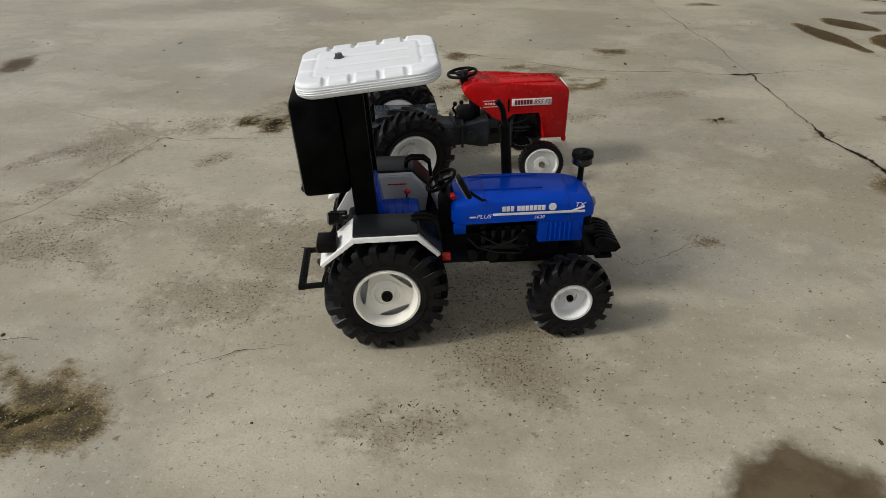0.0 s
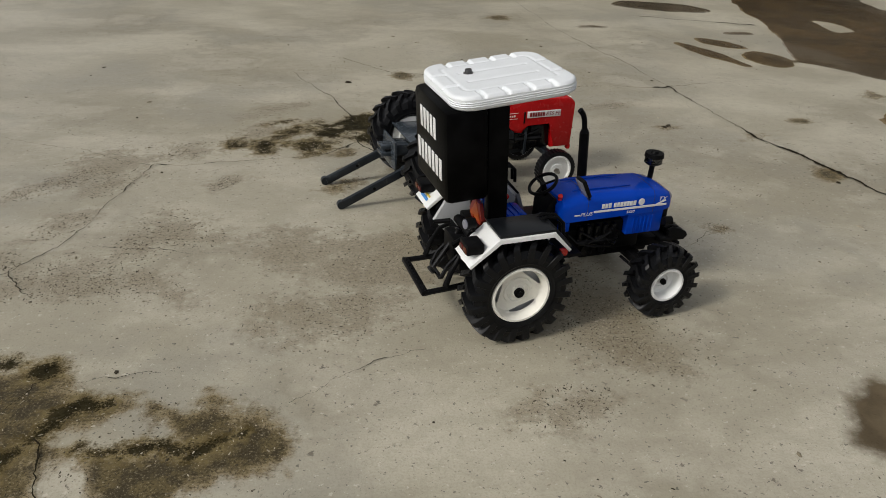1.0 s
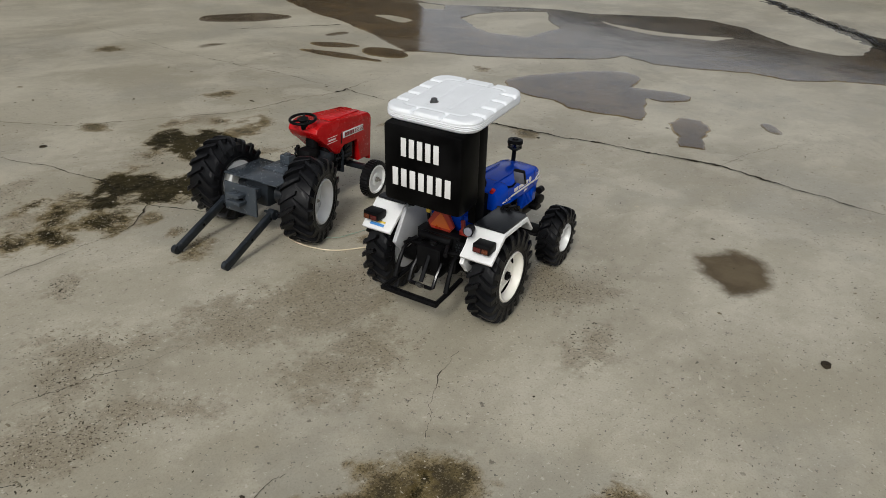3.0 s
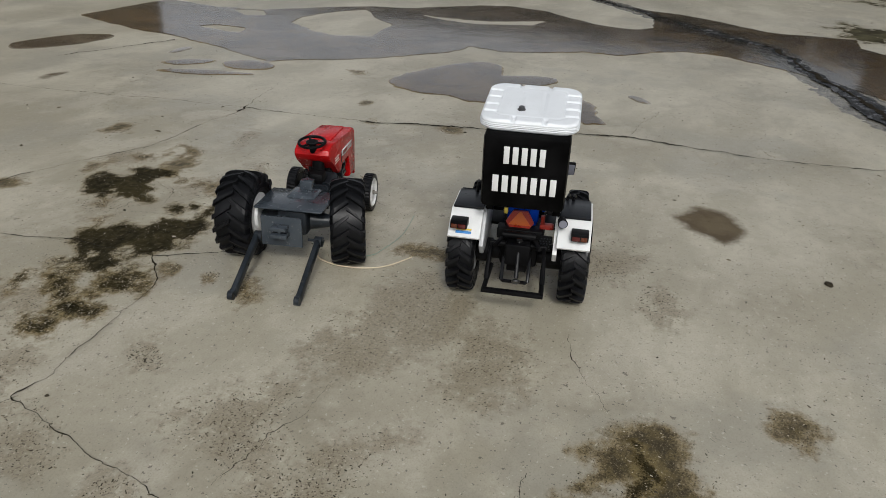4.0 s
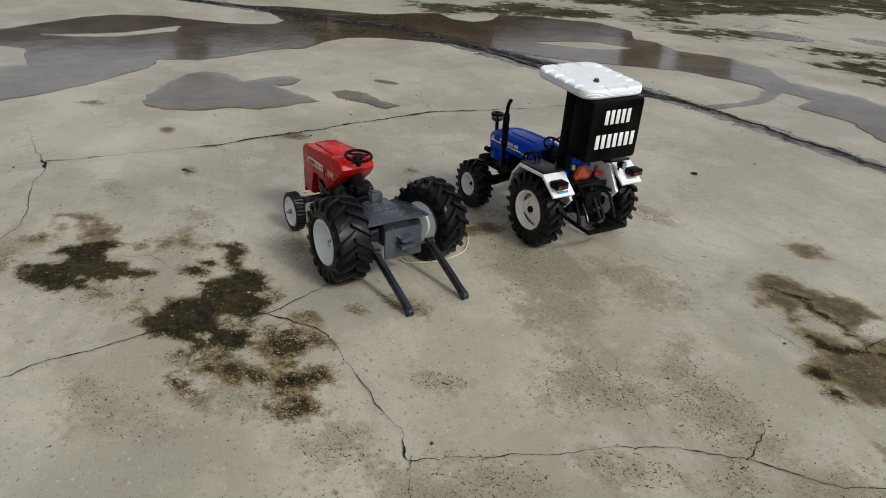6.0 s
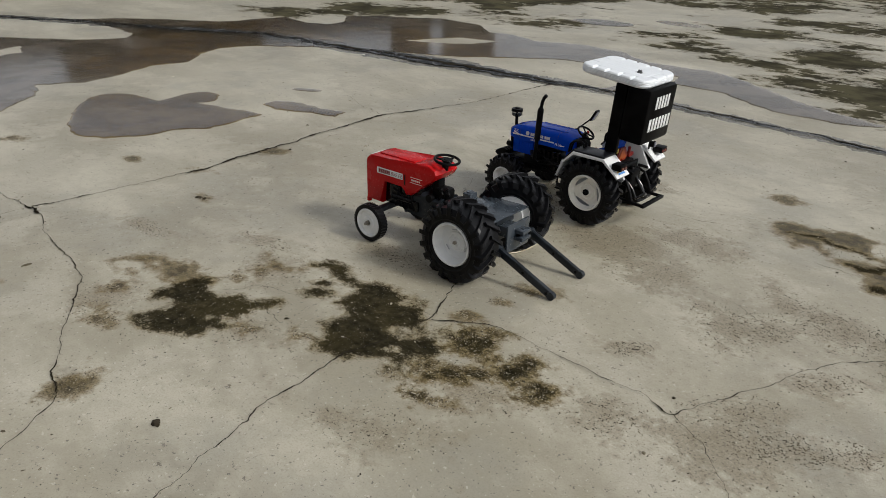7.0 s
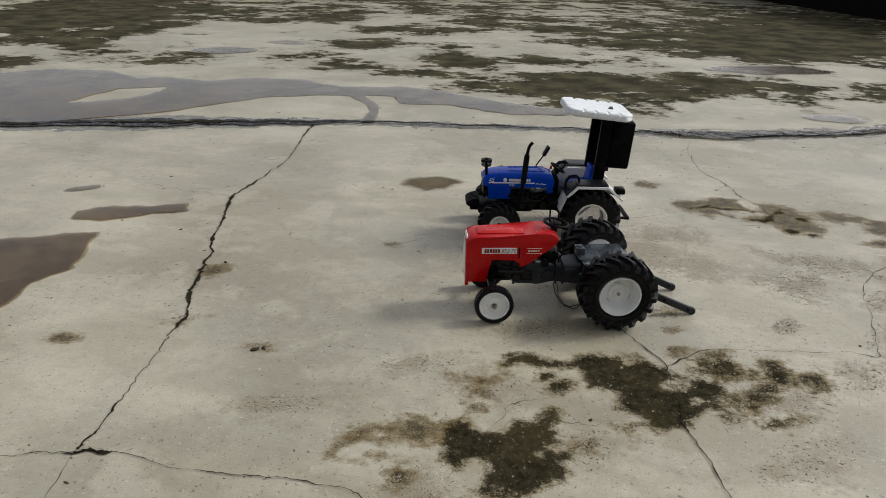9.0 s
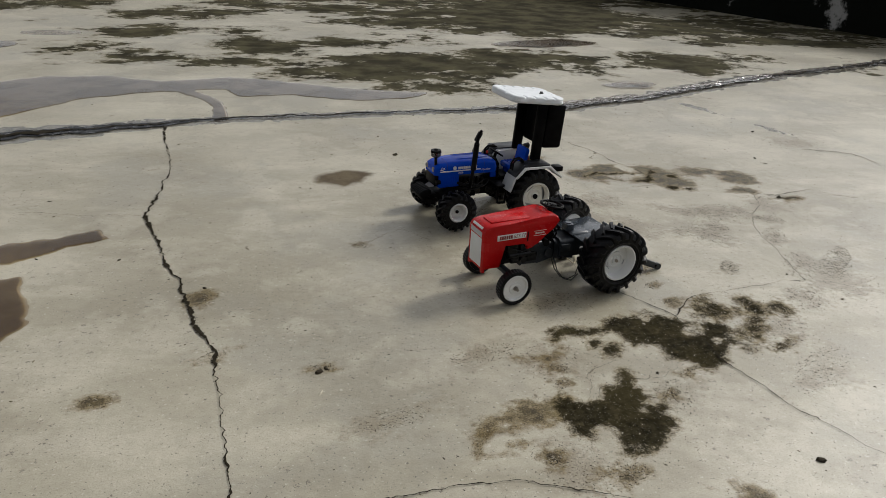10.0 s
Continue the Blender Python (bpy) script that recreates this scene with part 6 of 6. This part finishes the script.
# ---- loose wires on the slab ----
def wire(pts, r, material, label):
    P = [Vector((a, b, c)) for a, b, c in pts]
    line = []
    for i in range(len(P) - 1):
        p0, p1, p2, p3 = P[max(i - 1, 0)], P[i], P[i + 1], P[min(i + 2, len(P) - 1)]
        for k in range(8):
            f = k / 8
            line.append(0.5 * ((2 * p1) + (p2 - p0) * f + (2 * p0 - 5 * p1 + 4 * p2 - p3) * f * f + (3 * p1 - p0 - 3 * p2 + p3) * f ** 3))
    line.append(P[-1])
    bm = bmesh.new()
    tube(bm, [p * 1000 for p in line], r, 6)
    return tagged(part("wire", bm, material, None), label, "wire", "loose wires")


WZ = 0.0016
wire([(0.160, 0.790, 0.012), (0.148, 0.784, WZ), (0.141, 0.772, WZ), (0.139, 0.756, WZ), (0.144, 0.736, WZ), (0.156, 0.720, WZ), (0.181, 0.707, WZ)], 0.6, M_WIRE, "thin cream loose wire lying on the concrete")
wire([(0.150, 0.765, WZ), (0.168, 0.742, WZ), (0.185, 0.737, WZ), (0.221, 0.734, WZ), (0.267, 0.742, WZ)], 0.35, M_WIREGREEN, "thin greenish loose wire lying on the concrete")


# ---- crumbs of mud ----
def mud_crumb(px, py, wide, seed):
    """A flat broken lump lying on the slab."""
    rng = random.Random(seed)
    bm = bmesh.new()
    bmesh.ops.create_icosphere(bm, subdivisions=2, radius=1.0)
    turn = rng.uniform(0, 3.1)
    for v in bm.verts:
        k = 1 + 0.32 * rng.uniform(-1, 1)
        v.co = Vector((v.co.x * wide * k, v.co.y * wide * 0.62 * k, max(v.co.z, -0.3) * wide * 0.34 * k + wide * 0.1))
    bmesh.ops.transform(bm, matrix=Matrix.Translation((px * 1000, py * 1000, 0)) @ Matrix.Rotation(turn, 4, "Z"), verts=bm.verts)
    return tagged(part("mud_crumb", bm, M_MUD, None), "small dark crumb of dried mud on the concrete", "crumb", "crumbs on the slab")


for k, (px, py, wide) in enumerate(((0.291, 0.358, 5.5), (0.084, 1.134, 4.2), (-0.249, 0.604, 5.0), (0.451, 0.961, 4.0), (0.445, 0.957, 2.6), (0.558, 0.792, 2.6), (0.155, 1.006, 2.2), (-0.43, 0.26, 4.5), (-0.33, 0.42, 3.5))):
    mud_crumb(px, py, wide, k + 1)


# ---- grit ----
def grit():
    rng = random.Random(5)
    verts, faces = [], []
    spots = [(a, b, c * 1.15, d * 1.15, e) for a, b, c, d, e in SAND_ALL * 3 + STAIN_ALL + [(0.250, 0.548, 0.040, 0.034, -30), (0.235, 0.585, 0.030, 0.038, 20), (0.228, 0.632, 0.03, 0.02, 20)] * 4 + [(-0.09, 0.50, 0.05, 0.05, 0), (-0.02, 0.475, 0.045, 0.03, 0), (0.01, 0.925, 0.055, 0.05, 0), (0.10, 0.96, 0.06, 0.05, 0), (0.21, 1.06, 0.05, 0.05, 0)] * 3]

    def grain(cx, cy, s):
        base = len(verts)
        h, rot, long = s * rng.uniform(0.4, 0.8), rng.uniform(0, 6.28), rng.choice((1.0, 1.0, 1.4, 2.4))
        c, sn = math.cos(rot), math.sin(rot)
        n = 5
        for lv, k in ((-0.2, 1.0), (0.55, 0.8)):
            for i in range(n):
                a = 2 * math.pi * i / n
                j = rng.uniform(0.7, 1.15) * k
                u, v = s * long * j * math.cos(a), s * j * 0.8 * math.sin(a)
                verts.append((cx + u * c - v * sn, cy + u * sn + v * c, h * lv))
        verts.append((cx, cy, h))
        for i in range(n):
            faces.append((base + i, base + (i + 1) % n, base + n + (i + 1) % n, base + n + i))
            faces.append((base + n + i, base + n + (i + 1) % n, base + 2 * n))

    for _ in range(15000):
        a, b, c, d, e = rng.choice(spots)
        rad, th = rng.random() ** 0.6 * 1.2, rng.uniform(0, 6.28)
        u, v = c * rad * math.cos(th), d * rad * math.sin(th)
        cs, sn = math.cos(radians(e)), math.sin(radians(e))
        grain(a + u * cs - v * sn, b + u * sn + v * cs, rng.uniform(0.00022, 0.00070))
    for _ in range(7500):
        px, py = rng.uniform(-0.45, 1.0), rng.uniform(0.1, 1.4)
        if fbm(np.array(px), np.array(py), 6.0, 77, 3) > rng.uniform(-0.5, 0.7):
            grain(px, py, rng.uniform(0.00025, 0.0008))
    for _ in range(420):
        grain(rng.uniform(-0.45, 1.2), rng.uniform(0.0, 1.4), 0.0007 + 0.0016 * rng.random() ** 3)
    me = bpy.data.meshes.new("grit")
    me.from_pydata(verts, [], faces)
    me.materials.append(M_PEBBLE)
    return tagged(new("grit", me), "scattered sand grains and small dark crumbs", "grit", kind="stuff")


grit()
